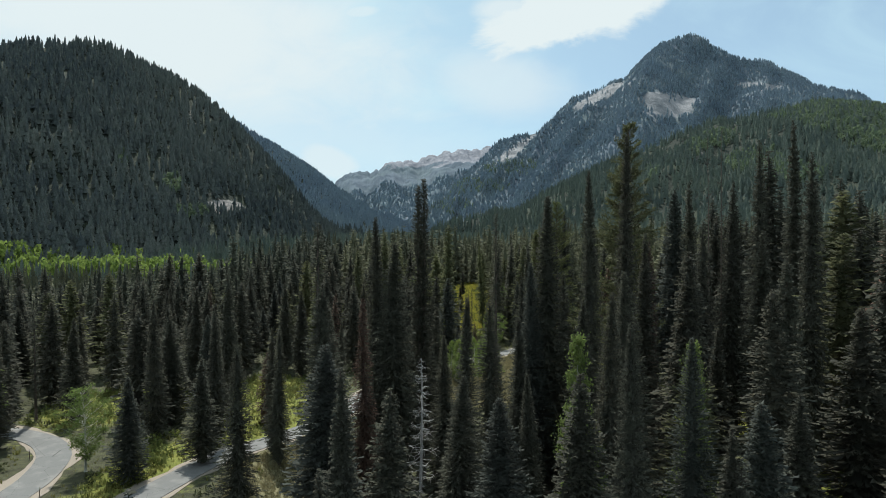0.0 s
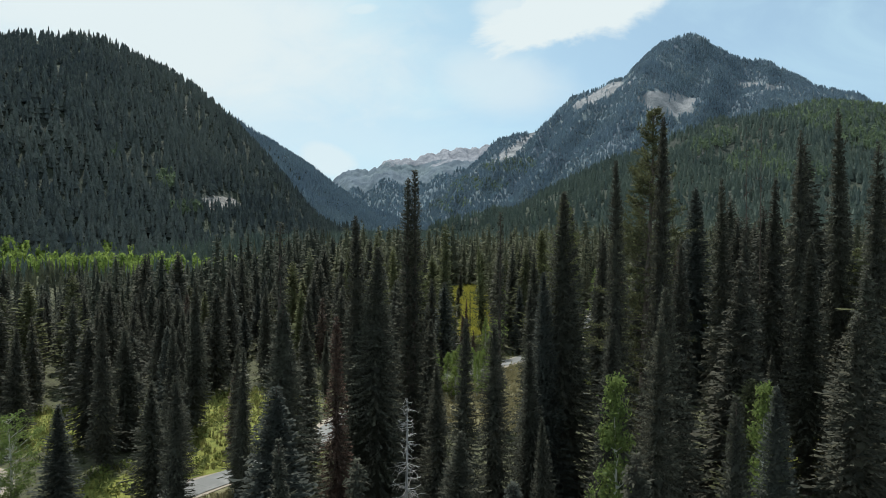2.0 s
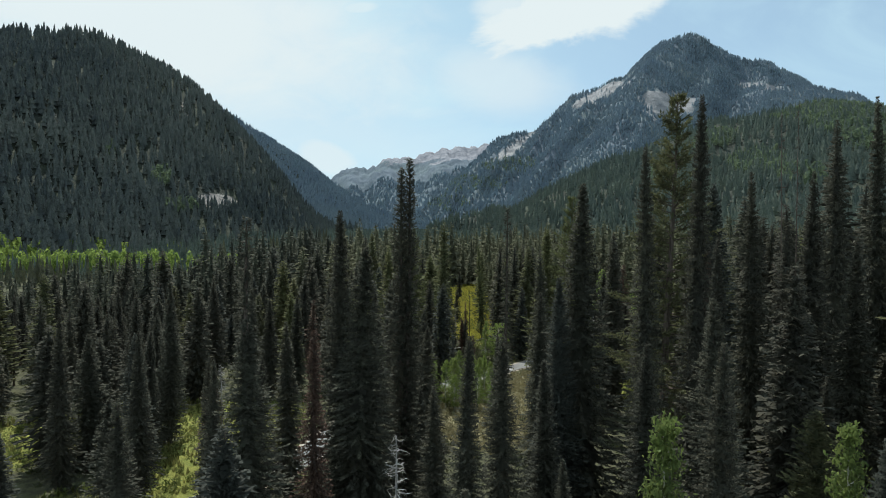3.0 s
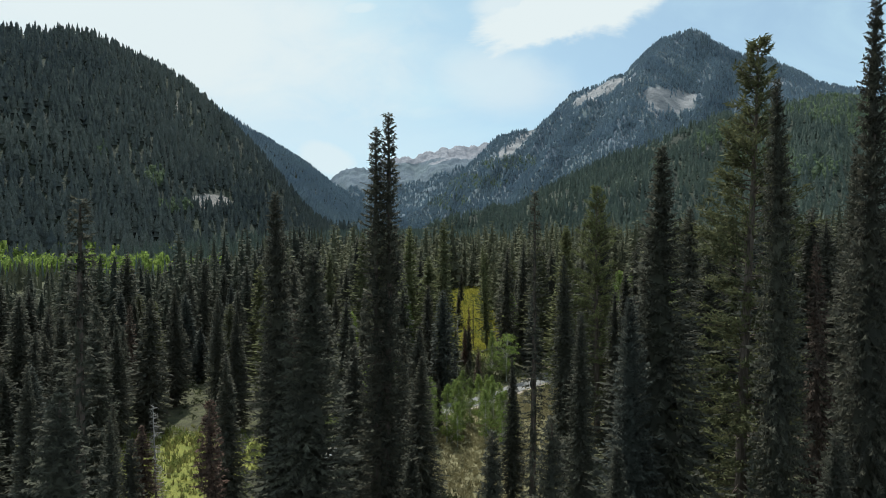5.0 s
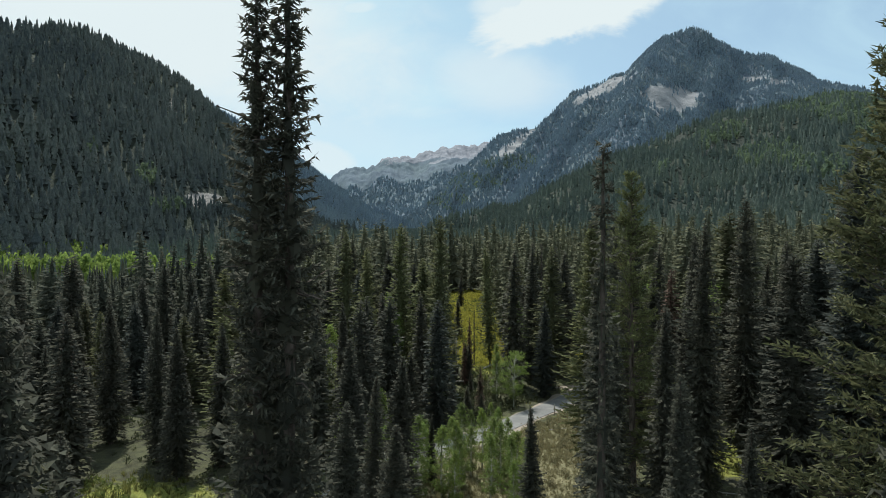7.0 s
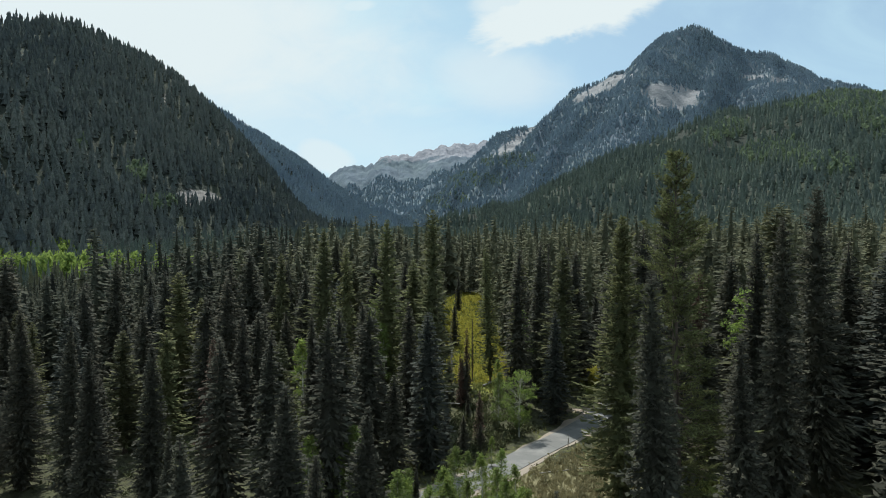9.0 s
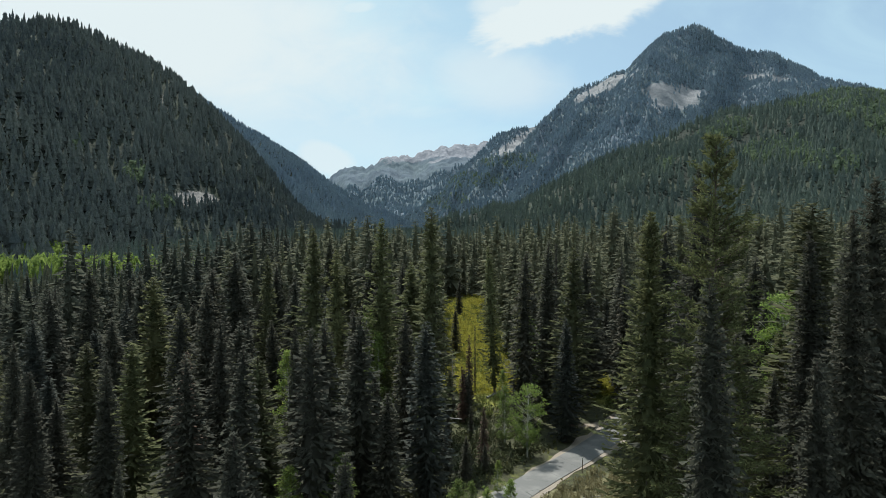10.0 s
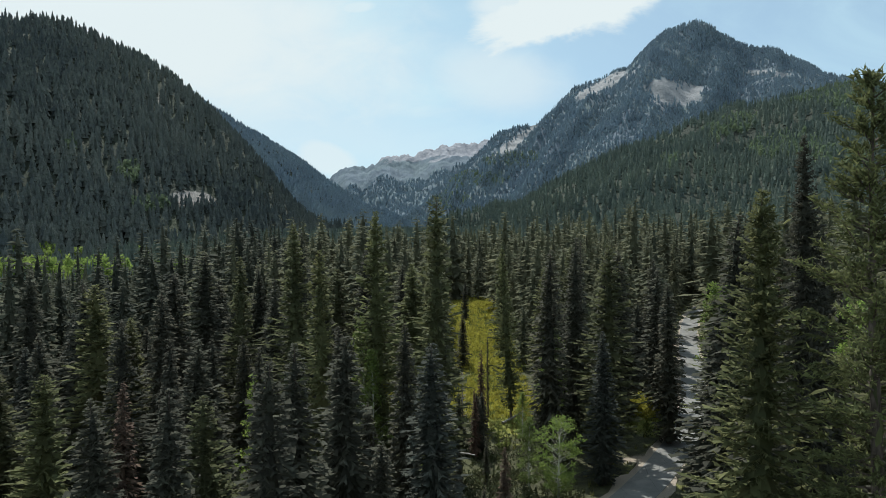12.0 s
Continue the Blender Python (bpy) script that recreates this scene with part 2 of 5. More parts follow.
# ---- mesh helpers ----
def mesh_of(name, V, T, mat, smooth=False, attrs=()):
    """A mesh from arrays of points and triangles or quads."""
    V, T = np.asarray(V, np.float32), np.asarray(T, np.int32)
    me = bpy.data.meshes.new(name)
    k = T.shape[1]
    me.vertices.add(len(V)), me.loops.add(T.size), me.polygons.add(len(T))
    me.vertices.foreach_set("co", V.ravel())
    me.loops.foreach_set("vertex_index", T.ravel())
    me.polygons.foreach_set("loop_start", np.arange(0, T.size, k, dtype=np.int32))
    me.polygons.foreach_set("use_smooth", np.full(len(T), smooth))
    for key, kind, values in attrs:
        at = me.attributes.new(key, kind, "POINT")
        at.data.foreach_set("color" if kind == "FLOAT_COLOR" else "value", np.asarray(values, np.float32).ravel())
    me.materials.append(mat)
    me.update(calc_edges=True)
    return me


def part(name, me, parent, label=""):
    ob = new(name, me)
    ob.parent = parent
    return tagged(ob, label)


def fbm(x, y, seed, octaves=4, gain=0.5):
    """Smooth noise of arrays, about -1 to 1."""
    out, amp = np.zeros_like(np.asarray(x, float)), 1.0
    rs = np.random.RandomState(seed)
    for o in range(octaves):
        for _ in range(3):
            a, ph = rs.uniform(0, 2 * np.pi, 2)
            f = rs.uniform(0.8, 1.3) * 2 ** o
            out += amp / 3 * np.sin(f * (x * np.cos(a) + y * np.sin(a)) + ph + 1.3 * np.sin(0.7 * f * (x * np.sin(a) - y * np.cos(a)) + 2 * ph))
        amp *= gain
    return out


# ---- plan: road, clearings, ground height ----
ROAD_LINE = [(-70, 86), (-56, 82), (-45, 77.5), (-39.5, 72), (-36.8, 65), (-36, 58), (-34, 52), (-30, 49.5), (-26.6, 53),
             (-25, 61), (-22.2, 70), (-17.5, 77), (-13.6, 84), (-11.4, 92), (-8.8, 102), (-4.6, 111), (0.9, 118), (6.6, 123.8), (12, 130.5), (17, 136.6),
             (23, 145), (29.5, 155.5), (34.5, 167), (40, 181), (46.5, 199), (57, 224), (72, 250), (92, 275)]


def glide(points, step):
    """Points along a smooth line through the given ones."""
    P = np.array(points, float)
    P = np.vstack([2 * P[0] - P[1], P, 2 * P[-1] - P[-2]])
    out = []
    for i in range(1, len(P) - 2):
        k = max(2, int(np.linalg.norm(P[i + 1] - P[i]) / step))
        for t in np.arange(k) / k:
            a, b, c, d = P[i - 1:i + 3]
            out.append(0.5 * (2 * b + (c - a) * t + (2 * a - 5 * b + 4 * c - d) * t * t + (3 * b - a - 3 * c + d) * t ** 3))
    return np.array(out + [P[-2]])


ROAD_PTS = glide(ROAD_LINE, 1.5)


def road_dist(x, y):
    x, y = np.asarray(x, float), np.asarray(y, float)
    best = np.full(x.shape, 1e9)
    for px, py in ROAD_PTS:
        np.minimum(best, (x - px) ** 2 + (y - py) ** 2, out=best)
    return np.sqrt(best)


def ground_height(x, y):
    x, y = np.asarray(x, float), np.asarray(y, float)
    z = 0.045 * np.clip(y - 142, 0, 120) + 0.018 * np.clip(y - 262, 0, 4000)
    dip = np.clip((-x - 50) / 80, 0, 1) * np.clip((y - 120) / 80, 0, 1) * np.clip((620 - y) / 150, 0, 1)
    z = z - 9.0 * dip * dip * (3 - 2 * dip) + 0.05 * np.clip(x - 110, 0, 300)
    rough = 0.35 * fbm(x / 9, y / 9, 5, 3) + 0.12 * fbm(x / 2.2, y / 2.2, 6, 2)
    return z + rough * np.clip((road_dist(x, y) - 3.0) / 6, 0, 1)


# clearings: x, y, half widths, turn, kind (0 grass, 1 sage, 2 bare soil)
CLEARINGS = [(-20, 82, 6.0, 12, 0.3, 0), (-28, 66, 3.0, 9, 0.1, 0), (-14, 66, 5, 9, 0.4, 1), (-24, 101, 7.5, 9, 0.2, 0), (-42, 92, 8, 10, 0, 0),
             (4, 100, 6.0, 10, 0.2, 1), (11, 117, 7, 11, -0.6, 1), (18.5, 127, 4.0, 3.5, 0.9, 1), (29, 117, 5.5, 6, 0, 0), (13, 108, 5, 5, 0, 1),
             (9.5, 168, 3.6, 14, 0.0, 0), (9.8, 205, 4.3, 26, 0.03, 0), (11.5, 236, 5, 20, 0.05, 0), (-5, 174, 2.2, 9, 0, 0),
             (-38, 61, 3.0, 4.0, 0, 2), (26, 160, 2.5, 6, -0.4, 0), (21, 147, 1.6, 1.6, 0, 2), (36, 82, 5, 8, 0, 0), (31, 60, 4, 6, 0, 0)]


def in_clearing(x, y, grow=1.0):
    """How deep inside each kind of clearing: three arrays, 0 outside to 1 inside."""
    out = [np.zeros(np.shape(x)) for _ in range(3)]
    for cx, cy, rx, ry, turn, kind in CLEARINGS:
        c, s = math.cos(turn), math.sin(turn)
        a, b = (x - cx) * c + (y - cy) * s, (y - cy) * c - (x - cx) * s
        d = np.sqrt((a / (rx * grow)) ** 2 + (b / (ry * grow)) ** 2)
        out[kind] = np.maximum(out[kind], np.clip(1.6 - d, 0, 1))
    return out


def spread(lo, hi, mid, fine, n):
    """n steps from lo to hi, closer together round mid."""
    u = np.linspace(np.arcsinh((lo - mid) / fine), np.arcsinh((hi - mid) / fine), n)
    return mid + fine * np.sinh(u)


def grid_faces(nu, nv):
    i = np.arange((nu - 1) * (nv - 1))
    a = (i // (nv - 1)) * nv + i % (nv - 1)
    return np.stack([a, a + nv, a + nv + 1, a + 1], 1)


def build_ground():
    X, Y = np.meshgrid(spread(-3800, 3800, 0, 40, 190), spread(-700, 4900, 110, 60, 230), indexing="ij")
    Z = ground_height(X, Y)
    g, s, b = in_clearing(X, Y)
    sd = np.clip((5.5 - road_dist(X, Y)) / 3, 0, 1)
    g = np.maximum(g, sd * 0.42)
    far = np.clip((np.abs(Y - 110) - 350) / 300, 0, 1) * 0.2
    C = np.stack([np.maximum(g, far), s, b, np.ones_like(g)], -1)
    me = mesh_of("ground", np.stack([X, Y, Z], -1).reshape(-1, 3), grid_faces(*X.shape), GROUND, True, [("cover", "FLOAT_COLOR", C)])
    return tagged(new("ground", me), "valley floor of forest soil, grass and sagebrush clearings", "ground", kind="structure")


ground = build_ground()


def ribbon(name, pts, half, lift, mat, thick=0.12, wobble=0.0, seed=1):
    """A strip along a line, cambered, with a skirt down into the ground."""
    d = np.gradient(pts, axis=0)
    d /= np.linalg.norm(d, axis=1)[:, None]
    nrm = np.stack([d[:, 1], -d[:, 0]], 1)
    across = np.array([-1, -1, -0.6, 0, 0.6, 1, 1])
    drop = np.array([-thick - 0.25, -0.05, -0.015, 0.0, -0.015, -0.05, -thick - 0.25])
    s = np.cumsum(np.r_[0, np.linalg.norm(np.diff(pts, axis=0), axis=1)])
    wob = 1 + wobble * fbm(s[:, None] / 2.0 + np.sign(across) * 40, 0 * s[:, None], seed, 4)
    P = pts[:, None, :] + nrm[:, None, :] * (across * half)[None, :, None] * wob[..., None]
    gz = ground_height(pts[:, 0], pts[:, 1])
    Z = gz[:, None] + lift + drop
    V = np.concatenate([P, Z[..., None]], -1).reshape(-1, 3)
    return mesh_of(name, V, grid_faces(len(pts), 7), mat, False)


tagged(new("road", ribbon("road", ROAD_PTS, 1.55, 0.17, ROAD, wobble=0.02)), "narrow pale grey paved road winding between the trees", "road", kind="structure")
tagged(new("road_shoulder", ribbon("road_shoulder", ROAD_PTS, 2.1, 0.10, SHOULDER, wobble=0.3)), "gravel shoulder along the paved road", "road", kind="structure")


# ---- mountains: a sheet from a foot line up to a crest line and down behind ----
def mountain(name, crest, foot, nu, nv, rough, mat, patches, bulge, seed, label, rock_top=None, relief=0.05, crag=0.0):
    def line(P):
        P = np.array(P, float)
        s = np.r_[0, np.cumsum(np.linalg.norm(np.diff(P[:, :2], axis=0), axis=1))]
        return np.stack([np.interp(np.linspace(0, s[-1], nu), s, P[:, k]) for k in range(3)], 1)
    C, F = line(crest), line(foot)
    nb = nv // 4
    t = np.r_[np.linspace(0, 1, nv), 1 + np.linspace(0, 0.5, nb + 1)[1:]]
    P = F[:, None] + (C - F)[:, None] * t[None, :, None]
    up = np.clip(t, 0, 1)
    prof = up + bulge * np.sin(np.pi * up) - np.where(t > 1, (t - 1) * 1.1, 0)
    P[..., 2] = F[:, 2:3] + (C - F)[:, 2:3] * prof[None]
    u = np.linspace(0, 1, nu)[:, None]
    size = np.linalg.norm(C[-1, :2] - C[0, :2])
    gully = -np.abs(fbm(u * size / 95 + 0.6 * t[None], t[None] * 1.2 + 0 * u, seed, 3)) + 0.35
    P[..., 2] += rough * gully * np.sin(np.pi * np.clip(t, 0, 1))[None] ** 0.8
    P[..., 2] += rough * 0.16 * fbm(P[..., 0] / 60, P[..., 1] / 60, seed + 1, 4) * np.clip(t * 3, 0, 1)[None]
    P[..., 2] += rough * 0.05 * fbm(u * size / 26 + 0 * t[None], 0 * t[None] + 0 * u, seed + 2, 4) * np.clip(t * 2 - 1, 0, 1)[None]
    P[..., 2] += relief * rough * fbm(P[..., 0] / 38 + P[..., 2] / 50, P[..., 1] / 38, seed + 7, 5, 0.7) * np.clip(t * 3, 0, 1)[None]
    if crag:
        teeth = np.abs(fbm(u * size / 75 + 0.02 * t[None], 0.5 * t[None] + 0 * u, seed + 9, 5, 0.65))
        P[..., 2] -= crag * teeth * np.clip(t * 2.2 - 1.0, 0, 1)[None]
    rock = np.zeros(P.shape[:2])
    a, e = P[..., 0] / P[..., 1], (P[..., 2] - 21) / P[..., 1]
    nz = fbm(P[..., 0] / 45, P[..., 1] / 45 + P[..., 2] / 30, seed + 3, 4)
    for pu, pv, ru, rv, turn, amount in patches:
        c, s = math.cos(turn), math.sin(turn)
        q = np.sqrt((((a - pu) * c + (e - pv) * s) / ru) ** 2 + (((e - pv) * c - (a - pu) * s) / rv) ** 2)
        rock = np.maximum(rock, amount * np.clip(1.5 - q + 0.35 * nz, 0, 1))
    if rock_top is not None:
        rock = np.maximum(rock, np.clip((P[..., 2] - rock_top[0]) / rock_top[1] + 0.35 * nz, 0, 1))
    me = mesh_of(name, P.reshape(-1, 3), grid_faces(*P.shape[:2]), mat, True, [("rock", "FLOAT", rock)])
    tagged(new(name, me), label, "mountain", kind="structure")
    return P[:, :nv + nb // 2], rock[:, :nv + nb // 2]


def crest_of(rows, lower=0.0):
    """Crest points from bearings: u to the right and v up per metre ahead, and the metres ahead."""
    return [(u * d, 5 + d, 21 + v * d - lower) for u, v, d in rows]


HILL_W = mountain("mountain_west", crest_of([(-1.3, 0.30, 480), (-0.95, 0.315, 600), (-0.662, 0.316, 730), (-0.576, 0.318, 800), (-0.490, 0.307, 880),
                  (-0.421, 0.280, 960), (-0.378, 0.242, 1020), (-0.343, 0.176, 1050), (-0.305, 0.118, 1075), (-0.265, 0.080, 1090), (-0.21, 0.052, 1110), (-0.15, 0.03, 1130)], 13),
                  [(-360, 60, -14), (-330, 200, -14), (-290, 330, -13), (-245, 440, -10), (-190, 560, -2), (-150, 660, 8), (-120, 780, 10), (-105, 880, 13), (-95, 960, 14), (-85, 1020, 15), (-70, 1080, 15)],
                  150, 90, 34, SLOPE_NEAR, [(-0.312, 0.056, 0.034, 0.014, -0.15, 1.0), (-0.46, 0.135, 0.010, 0.018, 0.2, 0.5),
                  (-0.365, 0.19, 0.010, 0.016, 0.3, 0.5), (-0.40, 0.085, 0.018, 0.016, -0.3, 0.48)], 0.07, 11, "steep mountainside with dark conifer woods and a scree patch")
HILL_NW = mountain("mountain_northwest", crest_of([(-0.60, 0.29, 1400), (-0.44, 0.262, 1460), (-0.366, 0.231, 1500), (-0.345, 0.222, 1530), (-0.30, 0.188, 1600), (-0.232, 0.146, 1700), (-0.146, 0.088, 1800),
                   (-0.094, 0.057, 1850), (-0.042, 0.034, 1900), (0.0, 0.02, 1950)], 11),
                   [(-420, 900, 10), (-330, 950, 12), (-250, 1000, 14), (-200, 1080, 15), (-160, 1180, 17), (-120, 1300, 19), (-90, 1420, 21), (-60, 1550, 24), (-40, 1700, 27), (-10, 1850, 30)],
                   110, 60, 36, SLOPE_NEAR, [], 0.03, 23, "farther mountain spur covered with conifer woods")
HILL_E = mountain("mountain_east", crest_of([(-0.01, 0.02, 1250), (0.06, 0.036, 1220), (0.13, 0.060, 1200), (0.20, 0.095, 1180), (0.285, 0.132, 1160), (0.37, 0.165, 1150), (0.457, 0.192, 1140), (0.526, 0.215, 1120),
                  (0.586, 0.226, 1110), (0.687, 0.216, 1100), (0.85, 0.20, 1080), (1.1, 0.21, 1040), (1.5, 0.25, 900)], 11),
                  [(10, 1080, 16), (30, 980, 15), (50, 880, 14), (75, 780, 12), (105, 680, 10), (140, 590, 8), (180, 520, 6), (230, 460, 4), (290, 410, 2), (360, 360, 0), (450, 300, -3), (560, 200, -6), (640, 100, -8)],
                  140, 80, 36, SLOPE_NEAR, [(0.50, 0.155, 0.008, 0.02, 0.2, 0.6), (0.40, 0.13, 0.012, 0.012, 0, 0.5)], 0.02, 37, "wooded mountainside with conifers and paler aspen stands")
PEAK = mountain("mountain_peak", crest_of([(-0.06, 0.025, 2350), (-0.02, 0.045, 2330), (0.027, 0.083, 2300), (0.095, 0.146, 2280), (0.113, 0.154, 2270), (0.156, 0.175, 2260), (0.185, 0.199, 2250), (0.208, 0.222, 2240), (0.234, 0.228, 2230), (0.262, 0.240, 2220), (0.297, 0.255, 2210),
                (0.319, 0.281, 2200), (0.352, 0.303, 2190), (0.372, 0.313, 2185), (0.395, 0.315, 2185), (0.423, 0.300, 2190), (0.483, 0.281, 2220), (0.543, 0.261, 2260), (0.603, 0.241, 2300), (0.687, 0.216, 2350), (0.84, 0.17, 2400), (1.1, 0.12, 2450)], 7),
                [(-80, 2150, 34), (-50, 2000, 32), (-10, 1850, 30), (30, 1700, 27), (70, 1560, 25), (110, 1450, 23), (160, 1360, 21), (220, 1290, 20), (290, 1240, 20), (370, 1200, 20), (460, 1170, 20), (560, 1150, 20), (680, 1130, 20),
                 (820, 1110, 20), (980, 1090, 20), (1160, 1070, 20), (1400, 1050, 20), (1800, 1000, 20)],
                230, 150, 95, SLOPE_PEAK_HAZE, [(0.358, 0.208, 0.040, 0.022, -0.35, 1.0), (0.262, 0.226, 0.045, 0.009, 0.42, 0.95), (0.50, 0.238, 0.035, 0.006, -0.1, 0.9), (0.125, 0.145, 0.045, 0.008, 0.62, 0.8),
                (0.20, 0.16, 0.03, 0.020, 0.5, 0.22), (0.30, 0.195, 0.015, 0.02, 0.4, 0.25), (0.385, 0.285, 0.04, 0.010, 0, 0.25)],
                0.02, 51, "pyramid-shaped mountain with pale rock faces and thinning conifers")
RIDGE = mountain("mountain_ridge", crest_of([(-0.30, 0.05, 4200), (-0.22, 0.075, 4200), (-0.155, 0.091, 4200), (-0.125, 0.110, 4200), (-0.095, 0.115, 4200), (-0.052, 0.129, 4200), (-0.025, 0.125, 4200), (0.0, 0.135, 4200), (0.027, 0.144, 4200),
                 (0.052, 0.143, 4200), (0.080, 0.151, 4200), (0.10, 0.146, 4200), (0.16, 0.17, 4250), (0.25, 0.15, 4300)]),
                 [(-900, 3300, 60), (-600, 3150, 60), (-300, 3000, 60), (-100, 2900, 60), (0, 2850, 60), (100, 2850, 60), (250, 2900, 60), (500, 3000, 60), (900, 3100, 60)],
                 260, 140, 85, SLOPE_RIDGE_HAZE, [], -0.06, 67, "distant bare rocky ridge at the head of the valley", rock_top=(455, 110), relief=0.10, crag=26)


# ---- far woods ----
def tier_tree(tiers, rim, seed):
    """A small conifer of ragged skirts, 1 high and 1 wide at the base radius. Returns points and triangles."""
    rs = np.random.RandomState(seed)
    V, T = [], []
    for i in range(tiers):
        f0, f1 = i / tiers, (i + 1.55) / tiers
        r = (1 - f0) ** 0.85 * (1.0 if i else 0.8)
        top = len(V)
        V.append((0, 0, min(1.0, 0.06 + 0.94 * f1)))
        for k in range(rim):
            a = 2 * np.pi * (k + 0.5 * (i % 2) + rs.uniform(-0.2, 0.2)) / rim
            q = r * (1.0 if k % 2 else 0.62) * rs.uniform(0.8, 1.15)
            V.append((q * np.cos(a), q * np.sin(a), 0.06 + 0.94 * f0 + rs.uniform(-0.04, 0.02)))
        T += [(top, top + 1 + k, top + 1 + (k + 1) % rim) for k in range(rim)]
    return np.array(V), np.array(T)


def puff_tree(leaves, seed, size=0.16):
    """A broadleaf crown of loose leaf clumps, 1 high and 1 wide."""
    rs = np.random.RandomState(seed)
    V, T = [], []
    for k in range(leaves):
        d = rs.normal(size=3)
        d /= np.linalg.norm(d)
        c = d * rs.uniform(0.55, 1.0) * np.array([0.9, 0.9, 0.40]) + (0, 0, 0.60)
        c[:2] *= np.clip(1.35 - c[2], 0.35, 1)
        b = rs.normal(size=(3, 3)) * (size, size, size * 0.55)
        V += list(c + b)
        T.append((3 * k, 3 * k + 1, 3 * k + 2))
    return np.array(V), np.array(T)


def plant(name, shapes, spots, heights, widths, mat, label, seed, tone=None, category="trees"):
    """Many far trees in one mesh: spots are points on the ground."""
    rs = np.random.RandomState(seed)
    n = len(spots)
    which, turn = rs.randint(0, len(shapes), n), rs.uniform(0, 2 * np.pi, n)
    lean = rs.normal(0, 0.03, (n, 2))
    tint = np.clip(rs.beta(1.6, 2.6, n) if tone is None else tone + rs.normal(0, 0.15, n), 0, 1)
    VV, TT, AA, base = [], [], [], 0
    for k, (V, T) in enumerate(shapes):
        i = np.nonzero(which == k)[0]
        if not len(i):
            continue
        c, s = np.cos(turn[i])[:, None], np.sin(turn[i])[:, None]
        x, y, z = V[:, 0], V[:, 1], V[:, 2]
        W = np.stack([(c * x - s * y) * widths[i, None] + lean[i, :1] * z * heights[i, None], (s * x + c * y) * widths[i, None] + lean[i, 1:] * z * heights[i, None], z * heights[i, None]], -1)
        W += spots[i][:, None, :]
        VV.append(W.reshape(-1, 3))
        TT.append((T[None] + (np.arange(len(i)) * len(V))[:, None, None] + base).reshape(-1, 3))
        AA.append(np.repeat(tint[i], len(V)))
        base += len(i) * len(V)
    me = mesh_of(name, np.vstack(VV), np.vstack(TT), mat, False, [("tint", "FLOAT", np.concatenate(AA))])
    return tagged(new(name, me), label, category, kind="stuff")


def on_sheet(sheet, n, seed, thin=0.5, keep_rock=0.06, above=None):
    """Random spots on a mountain sheet, evenly by area, fewer on rock."""
    P, rock = sheet
    rs = np.random.RandomState(seed)
    a = P[:-1, :-1]
    area = np.linalg.norm(np.cross(P[1:, :-1] - a, P[:-1, 1:] - a), axis=-1)
    dist = np.maximum(P[:-1, :-1, 1], 200)
    p = area / dist ** thin
    if above is not None:                       # leave out ground that a nearer hill hides
        p = np.where((a[..., 2] - 21) / a[..., 1] > np.interp(a[..., 0] / a[..., 1], *above) - 0.02, p, 0)
    p = p.ravel()
    i = rs.choice(p.size, int(n * 1.4), p=p / p.sum())
    r, c = i // area.shape[1], i % area.shape[1]
    u, v = rs.uniform(size=(2, len(i), 1))
    S = P[r, c] * (1 - u) * (1 - v) + P[r + 1, c] * u * (1 - v) + P[r, c + 1] * (1 - u) * v + P[r + 1, c + 1] * u * v
    bare = rock[r, c]
    ok = (rs.uniform(size=len(i)) > np.clip((bare - 0.3) * 3, 0, 1 - keep_rock))
    return S[ok][:n]


FINE = [tier_tree(4, 5, s) for s in range(6)]
PLAIN = [tier_tree(3, 4, 40 + s) for s in range(4)]
rs_ = np.random.RandomState(3)


def slope_woods(name, sheet, n, shapes, mat, lo, hi, seed, label, thin=0.5, wide=(0.16, 0.24), sink=0.6, above=None):
    S = on_sheet(sheet, n, seed, thin, above=above)
    S[:, 2] -= sink
    rs = np.random.RandomState(seed + 1)
    H = rs.uniform(lo, hi, len(S)) * (1 + 0.25 * fbm(S[:, 0] / 40, S[:, 1] / 40, seed, 2))
    tone = np.clip(0.36 + 0.38 * fbm(S[:, 0] / 55, S[:, 1] / 55 + S[:, 2] / 40, seed + 5, 3), 0, 1)
    plant(name, shapes, S, H, H * rs.uniform(*wide, len(S)), mat, label, seed, tone)
    return S


slope_woods("conifer_woods", HILL_W, 14000, FINE, WOOD_SLOPE_HAZE, 11, 18, 101, "dark green conifer woods on a steep mountainside", 0.7, (0.24, 0.34))
slope_woods("conifer_woods", HILL_NW, 12000, PLAIN, WOOD_FAR_HAZE, 11, 17, 111, "green conifer woods on a farther spur, haze in their colour", 0.6, (0.25, 0.36), above=([-0.6, -0.378, -0.343, -0.305, -0.265, -0.21, -0.15, 0], [0.3, 0.236, 0.17, 0.11, 0.07, 0.045, 0.02, 0.0]))
slope_woods("conifer_woods", HILL_E, 17000, FINE, WOOD_EAST_HAZE, 11, 18, 121, "mixed green conifer woods on a mountainside, paled with painted haze", 0.7, (0.24, 0.34))
slope_woods("conifer_woods", PEAK, 27000, PLAIN, WOOD_FAR_HAZE, 9, 15, 131, "conifer woods below a bare peak, blued with painted haze", 0.6, (0.30, 0.46), above=([-0.1, 0.0, 0.06, 0.13, 0.2, 0.285, 0.37, 0.457, 0.526, 0.586, 0.69, 0.85], [0.02, 0.02, 0.036, 0.06, 0.095, 0.132, 0.165, 0.192, 0.215, 0.226, 0.216, 0.2]))
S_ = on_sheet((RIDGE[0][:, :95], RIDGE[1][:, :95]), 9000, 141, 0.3)
